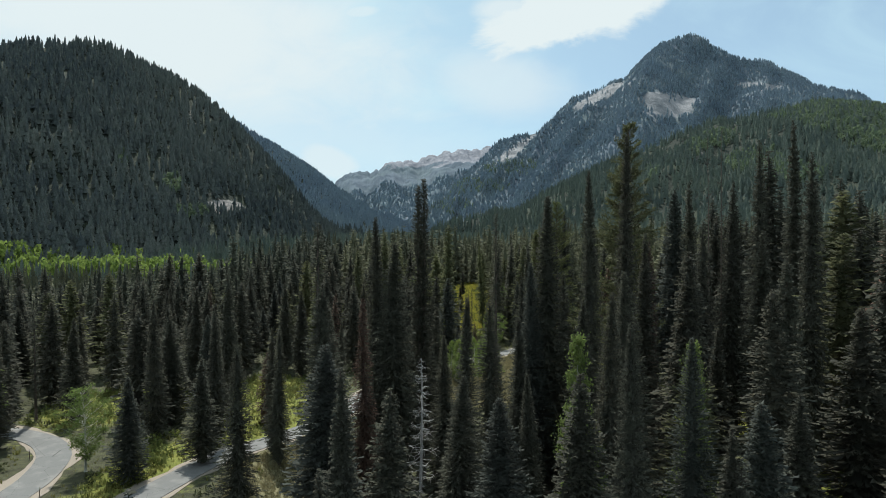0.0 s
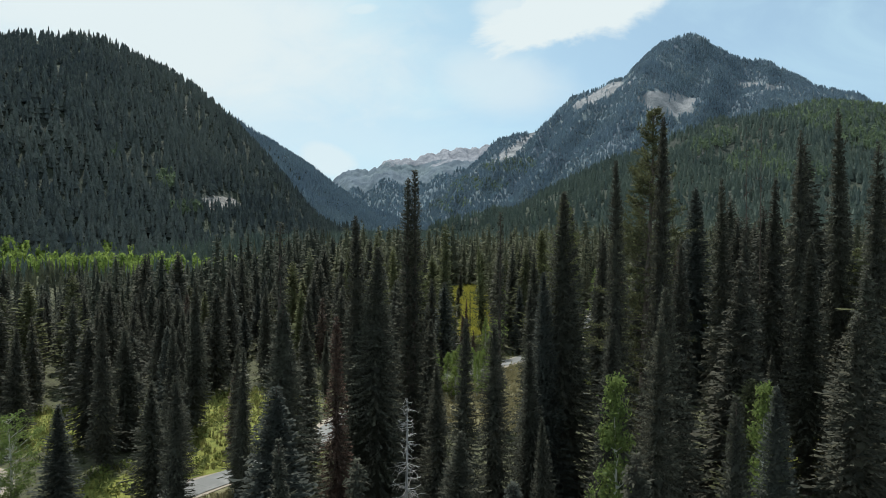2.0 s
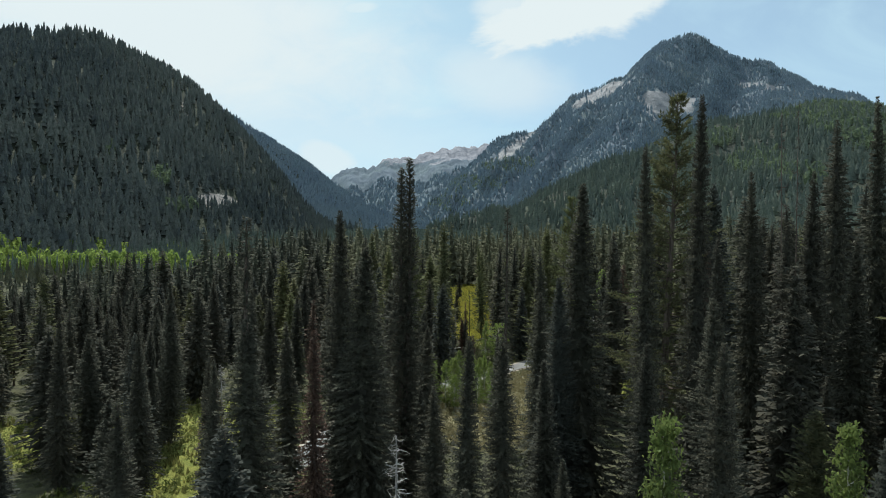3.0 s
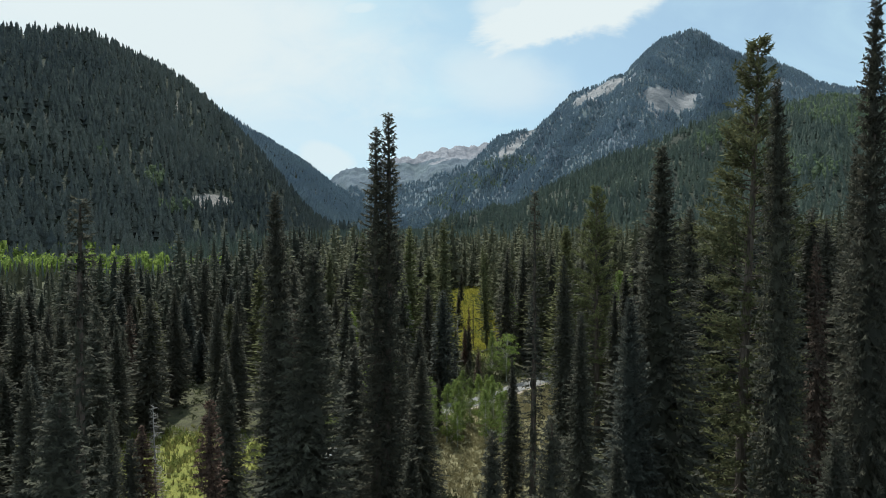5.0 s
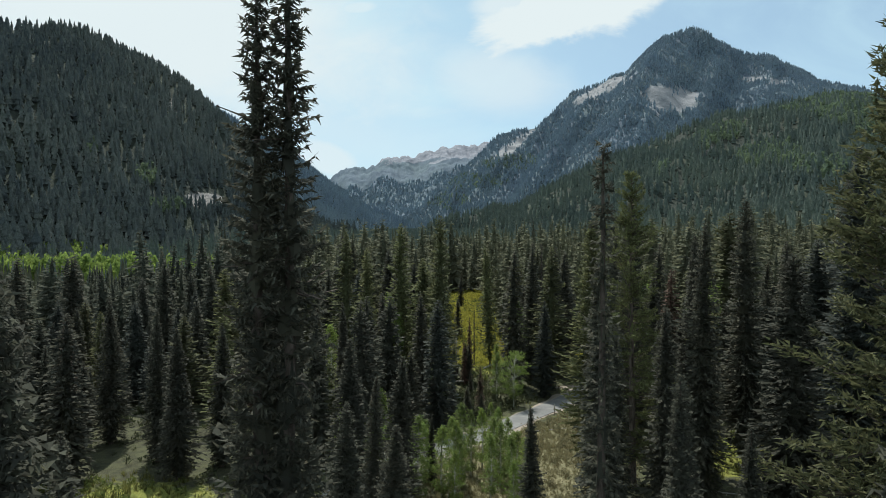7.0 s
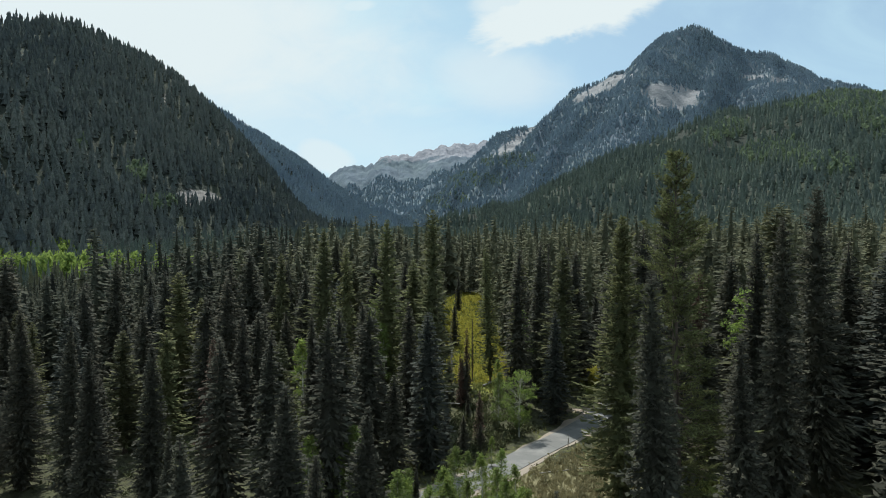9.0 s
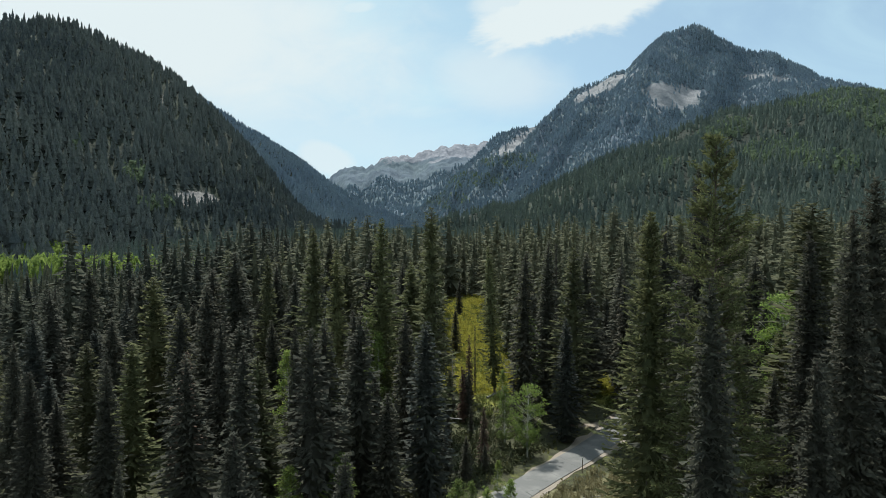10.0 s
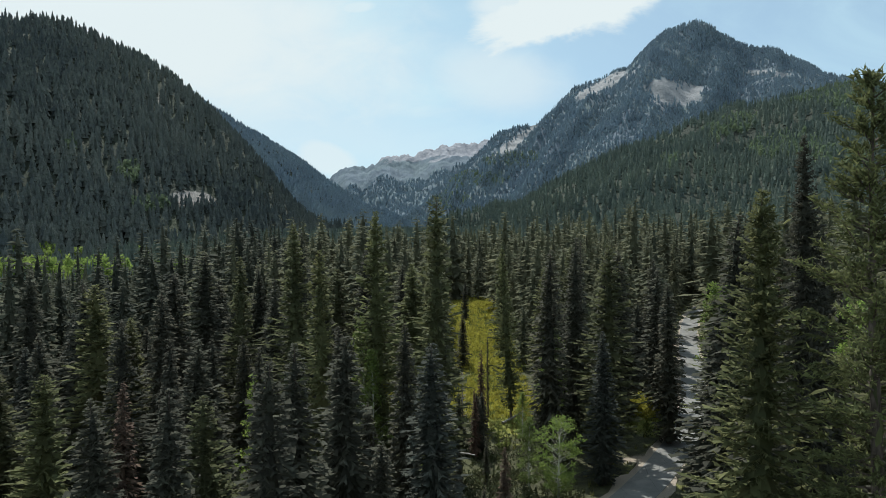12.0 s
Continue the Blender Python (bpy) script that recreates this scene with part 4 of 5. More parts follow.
# trees that stand out: kind, x, y, height, width factor, lean
TREES = [
    ("spire", -5.7, 60.2, 23.6, 0.85, 0), ("fir", -4.2, 58.6, 21.4, 1.15, 0), ("fir", 8.6, 60.2, 25.2, 0.98, 0), ("blue_spruce", 6.9, 58.6, 19.5, 0.8, 0),
    ("pine", 19.6, 76.8, 34.2, 0.95, 0), ("spire", 11.4, 57.2, 27.0, 0.62, 0), ("spire", 14.2, 56.8, 29.7, 0.6, 0), ("spire_b", 37, 81.5, 33.2, 0.56, 0),
    ("spire", 42, 83, 35.5, 0.64, 0), ("spire", 33, 64, 29.2, 0.68, 0), ("fir", 27.5, 78, 28, 0.6, 0), ("fir", 30.5, 74, 27.5, 0.68, 0), ("fir_b", 21.5, 48.4, 18.2, 1.1, 0),
    ("fir", 9.2, 42.6, 18.4, 0.8, 0), ("fir", 6.4, 29.6, 18.0, 0.7, 0), ("blue_spruce", 12.6, 39.5, 16.2, 0.9, 0), ("aspen_tall", 7.3, 42.0, 15.7, 0.75, 0), ("aspen_tall", 14.4, 44.4, 14.9, 0.75, 0),
    ("dead_red", -6.2, 54.5, 17.3, 0.9, 0), ("grey", -1.9, 47.6, 14.3, 1, 0), ("spire", 1.2, 50, 17.6, 0.95, 0), ("spire_b", 3.2, 52.5, 17.2, 1, 0), ("mast", 4.8, 66.8, 24.1, 1, 0),
    ("spire_b", 7.7, 69.3, 18.0, 0.95, 0), ("spire", 10.6, 71, 16.2, 0.9, 0), ("fir_b", -23.2, 68.3, 10.3, 1.3, 0), ("aspen", -33.4, 66.5, 8.0, 1.2, 0), ("blue_spruce", -28.0, 63.5, 9.6, 1.35, 0),
    ("spire", -46, 118, 14.2, 1.1, 0), ("fir", -36, 107, 13.6, 1.1, 0), ("fir", -33, 105, 13.0, 1.05, 0), ("fir", -33.5, 122, 15.8, 1.05, 0), ("spire", -17.2, 71.5, 12.8, 0.9, 0), ("spire_b", -15.8, 68, 13.2, 0.95, 0),
    ("mast", -9.3, 53.5, 23.0, 1.3, 0), ("spire_b", -8.6, 51.5, 18.2, 1.35, 0), ("spire_b", -9.6, 56.5, 15.6, 1, 0), ("fir", 21.9, 119.8, 26.9, 0.75, 0), ("pine_b", 15.8, 112.5, 23.5, 0.83, 0), ("pine", 18.6, 109, 28.0, 0.95, 0),
    ("pine_b", -11.9, 149.2, 22.6, 0.85, 0), ("pine_b", -3.6, 146, 23.9, 0.81, 0), ("pine_b", 1.9, 141.5, 24.9, 0.78, 0), ("pine_b", -8.0, 141.5, 20.3, 0.81, 0), ("pine_b", -18, 152, 19.5, 0.81, 0), ("fir", -22.4, 143, 17.0, 1, 0),
    ("spire", -9.2, 126, 14.6, 1.05, 0), ("fir", -0.5, 136.2, 14.6, 0.95, 0), ("blue_spruce", 16.2, 140.8, 13.4, 0.95, 0), ("spire", 20.2, 154, 20.0, 1.1, 0), ("fir", 22.5, 158, 19.2, 1.1, 0), ("spire", 12.9, 147.5, 20.2, 1.15, 0), ("spire", 16.2, 151, 21.0, 1, 0),
    ("pine_b", 10.4, 158.5, 19.9, 0.5, 5), ("dead_red", 6.8, 155.5, 8.6, 0.9, 0), ("grey", 4.6, 150, 8.0, 0.9, 0), ("dead_red", 5.6, 147, 6.8, 0.9, 0), ("grey", 2.9, 147.5, 7.0, 0.8, 3), ("mast", 7.8, 158.5, 9.5, 1, 0),
    ("aspen", 11.5, 136.2, 7.2, 1.2, 0), ("aspen_slim", 9.6, 139, 6.4, 1.2, 0), ("aspen_slim", 10.6, 150.5, 5.5, 1.2, 0), ("aspen_slim", -5.4, 149.6, 13.5, 0.9, 0), ("aspen_slim", -3.9, 144, 11.2, 0.9, 0),
    ("aspen_slim", 4.9, 118.5, 4.2, 1.25, 0), ("fir", 0.8, 109.5, 6.0, 0.9, 0), ("bush", -8.4, 101, 3.2, 1.1, 0), ("bush", 6.6, 118.5, 2.6, 1.1, 0), ("bush", 2.2, 104.5, 2.4, 1.2, 0),
    ("bush", -10.5, 105, 3.0, 1.1, 0), ("aspen_slim", 7.6, 126.5, 3.0, 1.3, 0), ("spire", 6.7, 90, 12.0, 1.05, 0), ("pole", 7.6, 91, 7.5, 0.8, 4), ("spire", 12.0, 94.5, 20.5, 1, 0), ("spire_b", 17.2, 97, 17.0, 1.1, 0), ("spire_b", 14.6, 100, 14.5, 1, 0),
    ("spire", 22.3, 103, 23.2, 0.95, 0), ("fir_b", 31, 113.7, 26.0, 0.85, 0), ("blue_spruce", 35.5, 104, 29.5, 1, 0), ("fir_b", 25.6, 96, 21.0, 1.2, 0), ("spire", 24.6, 110.5, 22.4, 1, 0), ("aspen", 41, 143, 15.5, 1, 0), ("aspen_slim", 39, 171, 14, 1.1, 0), ("aspen_slim", 44, 180, 12.5, 1.1, 0),
    ("dead_red", 20.5, 70.5, 21.5, 0.7, 0), ("pole", 27.6, 73, 33, 0.28, 2), ("pole", 29.6, 75, 34, 0.28, -1), ("dead_red", -20.6, 82.6, 8.4, 1.7, 0), ("grey", -20.0, 83.5, 10.0, 1, 0), ("blue_spruce", -26.5, 80, 13.0, 1.05, 0), ("fir", -24.5, 76, 14.0, 0.85, 0),
    ("spire", 5.6, 55, 15.5, 1.1, 0), ("spire_b", -0.2, 54, 14.4, 1.1, 0), ("fir", 5.2, 48.5, 12.5, 0.9, 0), ("spire", 9.6, 51, 17, 1.1, 0), ("fir_b", 12.2, 50, 19, 0.9, 0), ("fir", 17, 61, 22, 0.68, 0), ("spire_b", 24, 66, 23, 0.75, 0), ("fir_b", -15.0, 52.0, 14.2, 0.9, 0), ("aspen_slim", -47, 74, 9.5, 1.2, 0), ("aspen_slim", -50, 70, 8.5, 1.2, 0), ("fir", -44, 84, 12.4, 1.1, 0), ("spire_b", 27.8, 161, 17.0, 1.1, 0), ("spire", 25.5, 150.5, 16.5, 1.2, 0),
    ("pine_b", 13.0, 192, 17, 0.9, 0), ("fir", 6.2, 184, 8, 1.1, 0), ("spire", 8.6, 226, 9, 1.2, 0), ("fir", -22.5, 112, 14, 1.1, 0), ("spire", -26, 116, 15, 1.1, 0), ("spire", -19.5, 115, 14, 1.2, 0), ("fir", -46, 73, 13.7, 1, 0), ("fir", -31, 76, 15.0, 0.8, 0), ("spire", -33.7, 96, 15.2, 1.2, 0), ("spire", -27.5, 90, 17.2, 1, 0), ("fir_b", -49, 79, 12.5, 1, 0),
]
for kind, x, y, *size in TREES:
    tail = "_far" if y > 128 else "_close" if y < 72 and abs(x) < 16 else ""
    tree(kind + tail if kind + tail in CONIFERS else kind, x, y, *size)


# thicket of young aspens beside the road
thicket_rs = np.random.RandomState(88)
young = []
while len(young) < 30:
    x, y = thicket_rs.uniform(-8.0, 8.6), thicket_rs.uniform(103.5, 117.5)
    if float(road_dist(np.array([x]), np.array([y]))[0]) > 3.0 and all((x - a) ** 2 + (y - c) ** 2 > 2.2 for a, c in young):
        young.append((x, y))
        tree("aspen_slim", x, y, thicket_rs.uniform(4.2, 7.0) * (0.85 if x > 4.5 else 1), thicket_rs.uniform(1.1, 1.45), 0)

# young conifers below the meadow
for k in range(16):
    x, y = thicket_rs.uniform(0.5, 7.5), thicket_rs.uniform(128.5, 150)
    if float(road_dist(np.array([x]), np.array([y]))[0]) > 3.6:
        tree(thicket_rs.choice(["fir_far", "spire_far", "spire_b_far", "dead_red_far"], p=[0.35, 0.3, 0.25, 0.1]), x, y, thicket_rs.uniform(2.8, 6.2), thicket_rs.uniform(1.0, 1.4), 0)

# the tree with two tops, beside the path of the flight
def twin_tree():
    root = tagged(new("conifer_tree"), "tall dark twin-topped fir with ragged sparse boughs", "tree", "conifers in the valley")
    a1, r1 = stem(61, 26.4, 0.26, 0.003, -0.12, 0.0)
    a2, r2 = stem(62, 27.1, 0.26, 0.003, 0.12, 0.1)
    split = np.clip((a1[:, 2] - 12) / 8, 0, 1)
    a1[:, 0] -= 0.18 * split
    a2[:, 0] += 0.18 * np.clip((a2[:, 2] - 12) / 8, 0, 1)
    wood = join([tube(a1, r1, 9), tube(a2, r2, 9)] + dry_limbs(63, 27, 0.05, 0.9, 90, 0.95, a1) + dry_limbs(64, 27, 0.05, 0.9, 60, 0.9, a2))
    crown = []
    for k, (axis, h) in enumerate(((a1, 26.4), (a2, 27.1))):
        crown.append(boughs(65 + k, h, 1.3, 0.05, 125, 9, 6, 0.66, 1.9, 0.14, axis, 0.85, 0.36, 0.30, 0.45, 18000, 0.8, 0.14, 0.14))
    part("trunk", mesh_of("trunk", *wood, BARK), root)
    part("crown", mesh_of("crown", *join(crown), NEEDLE), root)
    root.matrix_basis = pose(-2.1, 63.3, -0.05)


twin_tree()

# ---- the rest of the woods: spots with room between them ----
OPEN = [[(0.5, 66), (-1.5, 98), (5, 121), (24, 150), (32, 168), (40, 168), (27, 146), (19, 124), (18, 104), (9, 74)],
        [(2.5, 127), (5.0, 252), (18, 252), (14, 160), (14, 127)], [(-20, 70), (-28, 104), (-16, 108), (-8, 78)], [(-30, 50), (-42, 62), (-46, 82), (-36, 80), (-16, 80), (-20, 56)],
        [(7, 62), (19, 124), (42, 122), (44, 96), (27, 62)], [(-20, 22), (-6, 22), (-12.5, 60), (-20, 62), (-30, 52), (-42, 56)], [(-8, 94), (-12, 110), (4, 124), (6, 118), (0, 100)]]


def in_polygon(x, y, poly):
    inside = False
    for (x0, y0), (x1, y1) in zip(poly, poly[1:] + poly[:1]):
        if (y0 > y) != (y1 > y) and x < (x1 - x0) * (y - y0) / (y1 - y0) + x0:
            inside = not inside
    return inside


def wood_height(x, y, rs):
    """The usual height of trees round a spot."""
    if y < 135:
        h = np.interp(x, [-70, -25, -10, 5, 20, 45], [13.5, 13.5, 15.5, 17.5, 22, 25])
    else:
        h = np.interp(y, [135, 160, 200, 300], [15, 16.5, 18, 17]) + np.clip(x - 20, 0, 40) * 0.08
    return float(h * rs.choice([rs.uniform(0.45, 0.8), rs.uniform(0.82, 1.12), rs.uniform(1.12, 1.35)], p=[0.3, 0.55, 0.15]))


def scatter(x0, x1, y0, y1, gap, tries, seed, taken):
    """Spots with about that gap between them, clear of the road, clearings and other trees."""
    rs = np.random.RandomState(seed)
    cells, out = {}, []
    for x, y in taken:
        cells.setdefault((int(x // gap), int(y // gap)), []).append((x, y))
    X, Y = rs.uniform(x0, x1, tries), rs.uniform(y0, y1, tries)
    free = (road_dist(X, Y) > 4.2) & (np.maximum.reduce(in_clearing(X, Y)) < 0.55)
    for x, y, ok in zip(X, Y, free):
        if not ok or abs(x) > 0.80 * (y + 8) + 6 or any(in_polygon(x, y, p) for p in OPEN):
            continue
        cx, cy = int(x // gap), int(y // gap)
        near = [q for i in (-1, 0, 1) for j in (-1, 0, 1) for q in cells.get((cx + i, cy + j), ())]
        if all((x - a) ** 2 + (y - b) ** 2 > gap * gap * rs.uniform(0.4, 1.1) for a, b in near):
            cells.setdefault((cx, cy), []).append((x, y))
            out.append((x, y))
    return out


taken = [(r[1], r[2]) for r in TREES] + [(-2.15, 63.6)]
fill_rs = np.random.RandomState(9)
near_spots = sorted(scatter(-75, 75, 30, 178, 5.3, 12000, 21, taken), key=lambda q: max(q[1] - 60, 0) + abs(q[0]))
MIXED = ["spire", "spire_b", "fir", "fir_b", "blue_spruce", "pine_b", "mast", "dead_red", "aspen_slim", "grey"]
ODDS = [0.28, 0.19, 0.20, 0.11, 0.06, 0.105, 0.03, 0.025, 0.0, 0.0]
ODDS_MID = [0.20, 0.14, 0.17, 0.10, 0.05, 0.26, 0.02, 0.03, 0.03, 0.0]
singles, rest = [], []
for x, y in near_spots:
    h = wood_height(x, y, fill_rs)
    if 104 < y < 145 and -45 < x < 14:
        h *= 0.88
    if y < 50 and x > 4:
        h = min(h, fill_rs.uniform(11, 16))
    if abs(x - 0.5) < 8.5 and y < 100:
        h = min(h, 15.5 if abs(x - 0.5) > 4.2 else 14.0)
    room = abs(x) < 0.74 * (y - 2)
    (singles if room and (y < 150 or abs(x) < 45) and len(singles) < 285 else rest).append((x, y, h))
for x, y, h in singles:
    k = fill_rs.choice(MIXED, p=ODDS_MID if y > 118 and -20 < x < 40 else ODDS)
    tail = "_far" if y > 110 or abs(x) > 32 else "_close" if y < 90 and abs(x - 1) < 4 else ""
    k += tail if k + tail in CONIFERS else ""
    tree(k, x, y, h * (0.7 if k == "aspen_slim" else 1.0), fill_rs.uniform(1.0, 1.4), fill_rs.normal(0, 1.0))
for kind, m in LAST_POSE.items():
    PROTO[kind].matrix_basis = m

# deeper woods of the valley floor, as one mass
SPRAY = [boughs(200 + s, 20.0, R, 0.03, 20, 8, 1, 0.72, 1.0, 0.5, core=0.45, fuzz=60, cap=0.6, twig=0.7) for s, R in enumerate((2.0, 2.5, 3.0, 3.3, 2.2, 2.8))]
SPRAY = [(V / 20.0, T) for V, T in SPRAY]
SPRIG = [boughs(220 + s, 20.0, R, 0.03, 13, 7, 1, 0.72, 1.0, 0.5, core=0.45, cap=0.8) for s, R in enumerate((2.0, 2.5, 3.0, 3.3, 2.2))]
SPRIG = [(V / 20.0, T) for V, T in SPRIG]
mid_spots = scatter(-150, 170, 178, 330, 5.2, 12000, 22, [])
rest += [(x, y, wood_height(x, y, fill_rs)) for x, y in mid_spots]
rest = np.array(rest)
rest[:, 2] *= np.where((rest[:, 0] < -62) & (rest[:, 1] > 185), 0.62, 1.0)
pos = np.stack([rest[:, 0], rest[:, 1], ground_height(rest[:, 0], rest[:, 1]) - 0.1], 1)
near_y = rest[:, 1] < 250


def valley_mass(sel, shapes, unit, seed, label, mat):
    S, Hh = pos[sel], rest[sel, 2]
    plant("conifer_woods", shapes, S, Hh, Hh * unit * np.random.RandomState(seed).uniform(0.95, 1.4, len(S)), mat, label, seed)


olive = rest[:, 0] > -32 + 12 * fbm(rest[:, 0] / 20, rest[:, 1] / 20, 17, 2)
valley_mass(near_y & ~olive, SPRAY, 1.0, 301, "dark green conifer woods on the valley floor", WOOD_NEAR)
valley_mass(near_y & olive, SPRAY, 1.0, 303, "olive green conifer woods in the middle of the valley", WOOD_OLIVE)
valley_mass(~near_y & ~olive, SPRIG, 1.0, 302, "dark green conifer woods deeper in the valley", WOOD_NEAR)
valley_mass(~near_y & olive, SPRIG, 1.0, 304, "olive green conifer woods deeper in the valley", WOOD_OLIVE)


def far_valley(n, seed, keep):
    rs = np.random.RandomState(seed)
    y = 330 + 1500 * rs.uniform(size=max(n * 3, 40000)) ** 1.4
    left, right = np.interp(y, [330, 560, 780, 1000, 1900], [-300, -200, -130, -95, -40]), np.interp(y, [330, 480, 680, 980, 1900], [420, 230, 120, 40, 40])
    x = left + (right - left) * rs.uniform(size=len(y))
    grove = (np.hypot((x + 210) / 66, (y - 425) / 34) < 0.8 + 0.35 * fbm(x / 14, y / 14, 8, 3)) | (np.hypot((x + 125) / 22, (y - 420) / 12) < 0.9)
    ok = np.nonzero(grove if keep else ~grove | (rs.uniform(size=len(y)) < 0.2))[0][:n]
    return np.stack([x[ok], y[ok], ground_height(x[ok], y[ok]) - 0.2], 1)


S_ = far_valley(10000, 311, False)
H_ = np.random.RandomState(312).uniform(9, 22, len(S_)) * np.where((S_[:, 0] < -100) & (S_[:, 1] < 450), 0.7, 1.0)
# from 370 on the trees take the tone with haze painted in
for sel, mat in ((S_[:, 1] < 370, WOOD_OLIVE), (S_[:, 1] >= 370, WOOD_EAST_HAZE)):
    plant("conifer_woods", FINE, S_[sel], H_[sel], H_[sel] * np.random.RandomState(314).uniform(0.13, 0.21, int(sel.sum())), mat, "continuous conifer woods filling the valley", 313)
S_ = far_valley(260, 321, True)
H_ = np.random.RandomState(322).uniform(8, 15, len(S_))
plant("aspen_grove", [puff_tree(60, 90 + s, 0.2) for s in range(4)], S_, H_, H_ * 0.30, WOOD_GROVE, "bright green aspen grove at the mountain foot", 323)
# woods beside and behind the flight, which close the place
rs_ = np.random.RandomState(331)
X_, Y_ = rs_.uniform(-230, 230, 2600), rs_.uniform(-120, 190, 2600)
ok_ = (np.abs(X_) > 0.80 * (Y_ + 8) + 8) & (road_dist(X_, Y_) > 5)
S_ = np.stack([X_[ok_], Y_[ok_], ground_height(X_[ok_], Y_[ok_]) - 0.2], 1)
H_ = rs_.uniform(12, 19, len(S_))
plant("conifer_woods", FINE, S_, H_, H_ * 0.15, WOOD_NEAR, "conifer woods on either side of the valley road", 333)
X_, Y_ = rs_.uniform(-60, 60, 700), rs_.uniform(-45, 33, 700)
ok_ = (np.abs(X_) <= 0.80 * np.maximum(Y_ + 8, 0) + 10) & (road_dist(X_, Y_) > 5)
S_ = np.stack([X_[ok_], Y_[ok_], ground_height(X_[ok_], Y_[ok_]) - 0.1], 1)
H_ = rs_.uniform(6, 11.5, len(S_))
plant("conifer_woods", SPRAY, S_, H_, H_ * 1.2, WOOD_NEAR, "lower conifer woods below the start of the flight", 335)


# ---- undergrowth ----
def tuft_shape(blades, seed):
    """A tuft of bent blades, 1 high."""
    rs = np.random.RandomState(seed)
    V = []
    for _ in range(blades):
        a, r = rs.uniform(0, 6.28), rs.uniform(0, 0.35)
        p = np.array([r * np.cos(a), r * np.sin(a), 0])
        d = np.array([np.cos(a + rs.normal(0, 0.6)), np.sin(a + rs.normal(0, 0.6)), 0]) * rs.uniform(0.1, 0.5)
        s = np.array([-np.sin(a), np.cos(a), 0]) * 0.09
        V += [p - s, p + s, p + d + (0, 0, rs.uniform(0.6, 1.0))]
    return np.array(V), np.arange(3 * blades).reshape(-1, 3)


def shrub_shape(leaves, seed, size):
    """A low rounded bush of small leaves, 1 high."""
    rs = np.random.RandomState(seed)
    V = []
    for _ in range(leaves):
        d = rs.normal(size=3)
        d /= np.linalg.norm(d)
        c = d * rs.uniform(0.4, 1.0) * np.array([0.75, 0.75, 0.48]) + (0, 0, 0.48)
        V += list(c + rs.normal(size=(3, 3)) * size)
    return np.array(V), np.arange(3 * leaves).reshape(-1, 3)


def spots_in(kind, n, seed, y0=40, y1=290, edge=0.35, min_road=2.6):
    rs = np.random.RandomState(seed)
    X, Y = rs.uniform(-60, 80, n * 40), rs.uniform(y0, y1, n * 40)
    deep = in_clearing(X, Y)[kind]
    ok = np.nonzero((deep > edge + rs.uniform(-0.25, 0.25, len(X))) & (road_dist(X, Y) > min_road))[0][:n]
    return np.stack([X[ok], Y[ok], ground_height(X[ok], Y[ok]) - 0.03], 1)


def low_growth(name, S, shapes, lo, hi, wide, mat, label, seed, category):
    rs = np.random.RandomState(seed)
    H = rs.uniform(lo, hi, len(S)) * (1 + 0.35 * fbm(S[:, 0] / 4, S[:, 1] / 4, seed, 2))
    plant(name, shapes, S, H, H * wide * rs.uniform(0.8, 1.25, len(S)), mat, label, seed, category=category)


TUFT = [tuft_shape(9, 600 + s) for s in range(5)]
BUSH = [shrub_shape(34, 620 + s, 0.14) for s in range(5)]
low_growth("grass", spots_in(0, 6000, 701), TUFT, 0.35, 0.75, 0.8, GRASS_BLADE, "tall yellow-green grass in the clearings", 711, "grass")
low_growth("grass", spots_in(1, 7000, 702, 40, 150), TUFT, 0.25, 0.55, 0.9, SAGE_LEAF, "dry tan grass among sagebrush", 712, "grass")
low_growth("sagebrush", spots_in(1, 800, 703, 40, 150), BUSH, 0.45, 0.85, 0.8, SAGE_LEAF, "grey-green sagebrush in the clearings", 713, "shrubs")
low_growth("shrubs", spots_in(0, 1300, 704), BUSH, 0.4, 1.1, 0.8, SHRUB_LEAF, "bright green leafy shrubs in the clearings", 714, "shrubs")
low_growth("shrubs", spots_in(0, 2400, 705, 158, 285, 0.3), BUSH, 0.5, 1.1, 0.9, MEADOW_LEAF, "yellow-green flowering shrubs on a sloping meadow", 715, "shrubs")
# verges of the road
rs_ = np.random.RandomState(721)
k_ = rs_.randint(0, len(ROAD_PTS) - 1, 2600)
a_ = rs_.uniform(0, 6.28, 2600)
q_ = rs_.uniform(2.5, 5.5, 2600)
S_ = np.stack([ROAD_PTS[k_, 0] + q_ * np.cos(a_), ROAD_PTS[k_, 1] + q_ * np.sin(a_)], 1)
S_ = S_[road_dist(S_[:, 0], S_[:, 1]) > 2.7]
S_ = np.column_stack([S_, ground_height(S_[:, 0], S_[:, 1]) - 0.03])
low_growth("grass", S_, TUFT, 0.25, 0.6, 0.8, GRASS_BLADE, "tall grass on the verges of the road", 722, "grass")
# forest undergrowth
X_, Y_ = rs_.uniform(-60, 70, 3600), rs_.uniform(38, 180, 3600)
ok_ = (road_dist(X_, Y_) > 3.2) & (np.abs(X_) < 0.75 * Y_)
X_, Y_ = np.r_[X_[ok_], rs_.uniform(2, 14, 500)], np.r_[Y_[ok_], rs_.uniform(118, 150, 500)]
ok_ = (road_dist(X_, Y_) > 3.2) & (np.maximum.reduce(in_clearing(X_, Y_)) < 0.5)
S_ = np.stack([X_[ok_], Y_[ok_], ground_height(X_[ok_], Y_[ok_]) - 0.03], 1)
low_growth("undergrowth", S_, BUSH, 0.35, 1.1, 0.85, UNDER_LEAF, "low dark green undergrowth on the forest floor", 723, "shrubs")


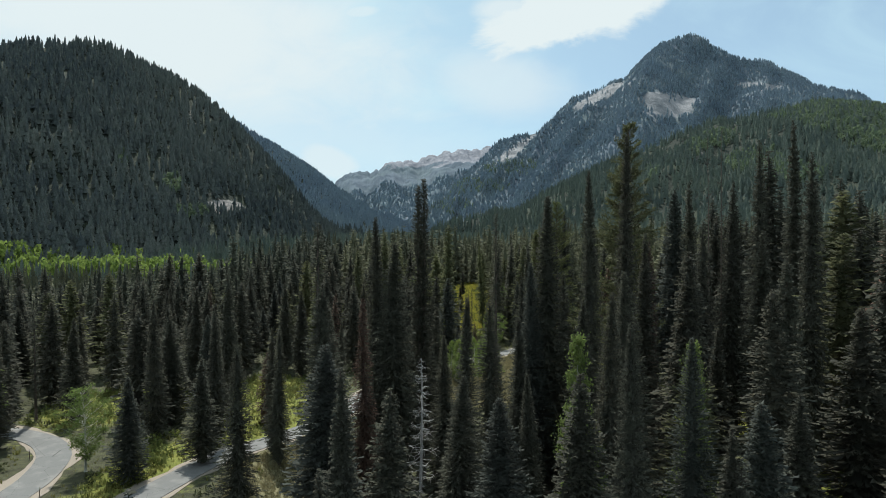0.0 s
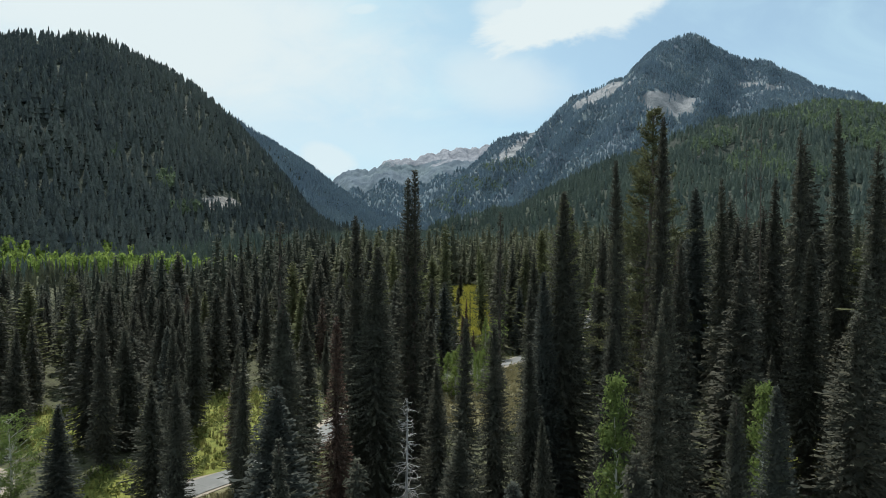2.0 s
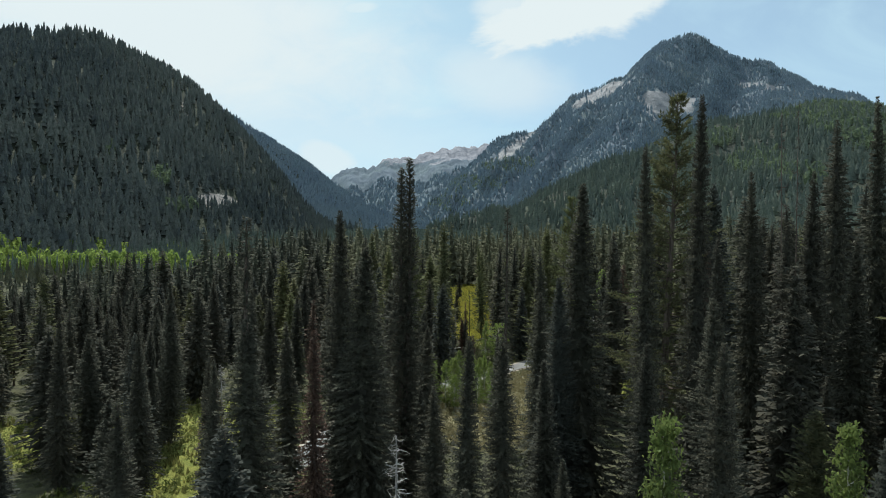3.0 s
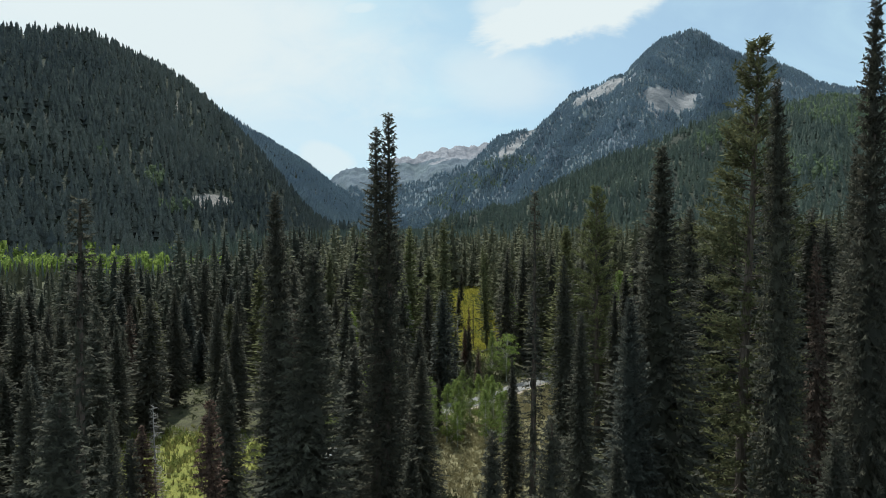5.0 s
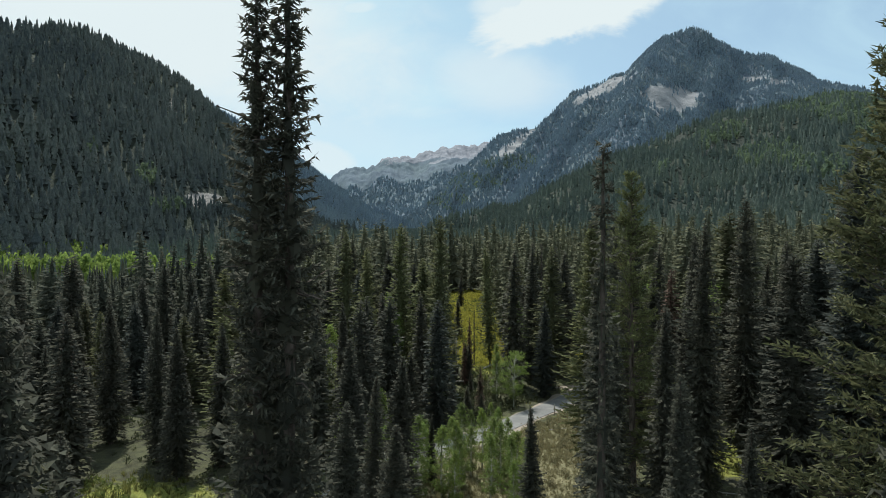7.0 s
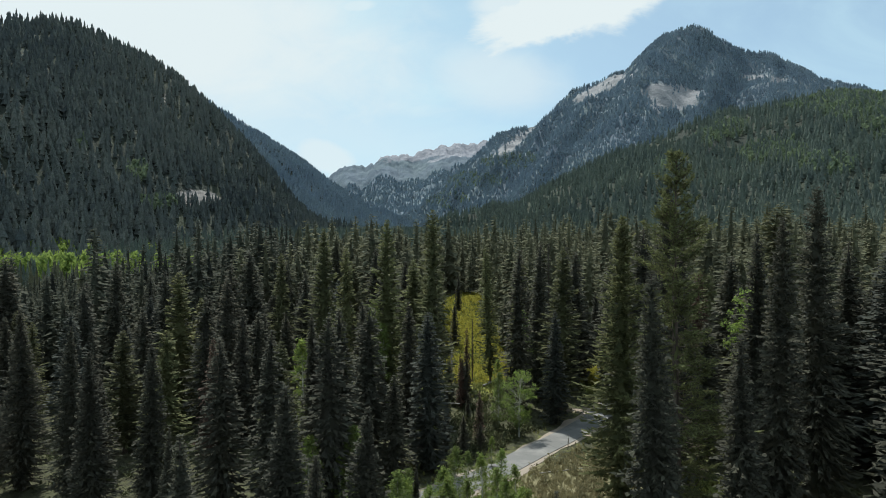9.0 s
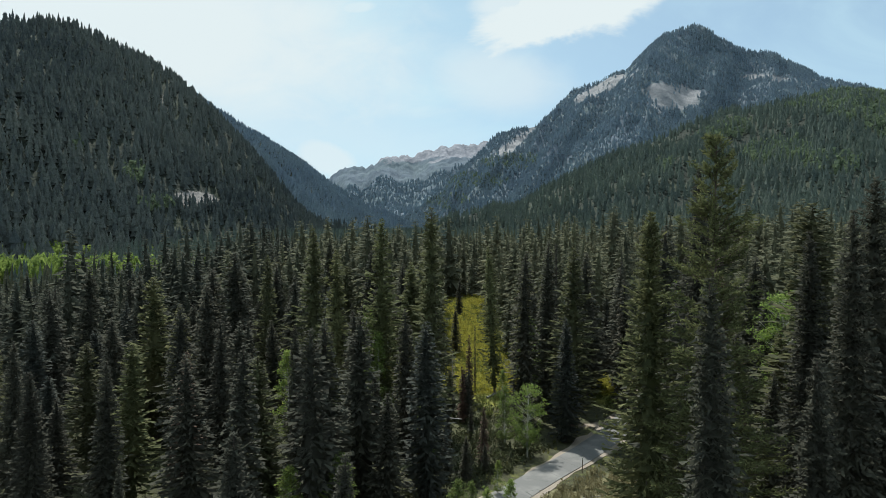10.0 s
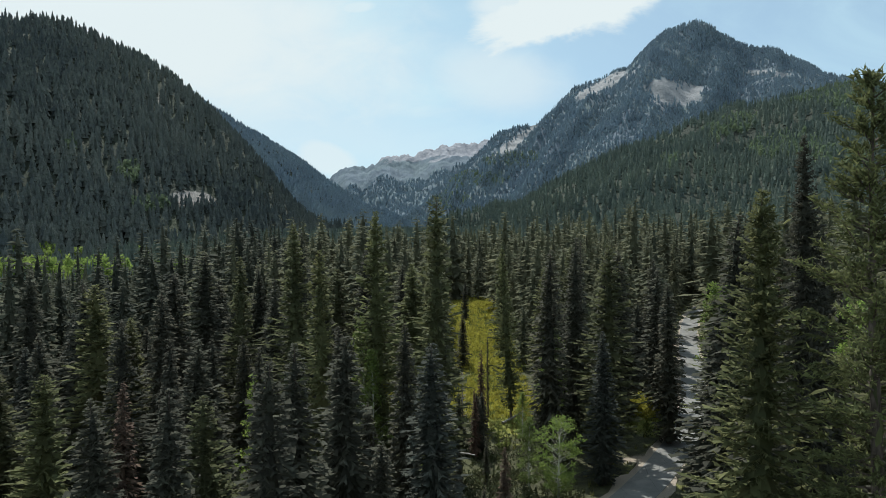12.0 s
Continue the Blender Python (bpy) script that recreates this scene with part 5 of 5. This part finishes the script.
# ---- small things ----
POSTS = [(-40.8, 70.2, 1.0, 20), (-34.0, 60.4, 0.85, 0), (15.9, 131.6, 1.5, -30), (36.8, 112.3, 1.6, 10)]
LOGS = [(11.1, 124.5, 18.2, 127.0, 0.07, 3, "thin pale dead trunk lying in dry grass"), (9.2, 156.6, 11.9, 159.2, 0.16, 5, "pale fallen log on a shrubby meadow", 0.5),
        (3.0, 149.0, 5.4, 144.2, 0.12, 7, "grey fallen log leaning in the undergrowth", 1.2), (-14.0, 58.5, -9.5, 61.0, 0.10, 9, "grey fallen log among sagebrush"), (21.0, 108.5, 27.0, 106.0, 0.12, 11, "grey fallen log beside conifers")]
def box_mesh(name, sx, sy, sz, bevel, mat, z0=0.0):
    bm = bmesh.new()
    bmesh.ops.create_cube(bm, size=1.0, matrix=Matrix.Translation((0, 0, z0 + sz / 2)) @ Matrix.Diagonal((sx, sy, sz, 1)))
    bmesh.ops.bevel(bm, geom=bm.edges[:], offset=bevel, segments=2, affect="EDGES")
    me = bpy.data.meshes.new(name)
    bm.to_mesh(me)
    bm.free()
    me.materials.append(mat)
    return me


REFLECT, n_ = material("reflector")
finish(n_, (0.62, 0.60, 0.55, 1), 0.35, None, 0, None, 0.5)
marker = tagged(new("marker_post"), "thin dark roadside marker post with a pale top plate", "post", "marker posts")
part("post", box_mesh("post", 0.07, 0.05, 1.25, 0.008, POST_WOOD, -0.25), marker)
part("plate", box_mesh("plate", 0.10, 0.02, 0.16, 0.004, REFLECT, 0.82), marker, "pale reflector plate").location = (0, -0.036, 0)
for x, y, h, turn in POSTS[1:]:
    copy_thing(marker, pose(x, y, float(ground_height(x, y)), 0, 2, turn) @ Matrix.Diagonal((1, 1, h, 1)))
x, y, h, turn = POSTS[0]
marker.matrix_basis = pose(x, y, float(ground_height(x, y)), 0, -2, turn) @ Matrix.Diagonal((1, 1, h, 1))


def fallen_log(x0, y0, x1, y1, r, seed, label, lift=0.0, mat=BARK_GREY):
    """A dead trunk lying on the ground, with stubs of branches."""
    rs = np.random.RandomState(seed)
    n = 12
    u = np.linspace(0, 1, n)
    X, Y = x0 + (x1 - x0) * u, y0 + (y1 - y0) * u
    Z = ground_height(X, Y) + r * 0.8 + lift * u
    L = math.hypot(x1 - x0, y1 - y0)
    P = np.stack([X + rs.normal(0, 0.02, n) * L * 0.2, Y + rs.normal(0, 0.02, n) * L * 0.2, Z], 1)
    pieces = [tube(P, r * (1 - 0.6 * u), 8)]
    for _ in range(9):
        k = rs.randint(1, n - 1)
        d = rs.normal(size=3) * (1, 1, 0.5) + (0, 0, 0.5)
        d *= rs.uniform(0.2, 0.6) / np.linalg.norm(d)
        pieces.append(tube([P[k], P[k] + d * 0.6, P[k] + d], [r * 0.25, r * 0.15, 0.01], 4))
    tagged(new("fallen_log", mesh_of("fallen_log", *join(pieces), mat)), label, "log", "fallen logs")


for row in LOGS:
    fallen_log(*row)
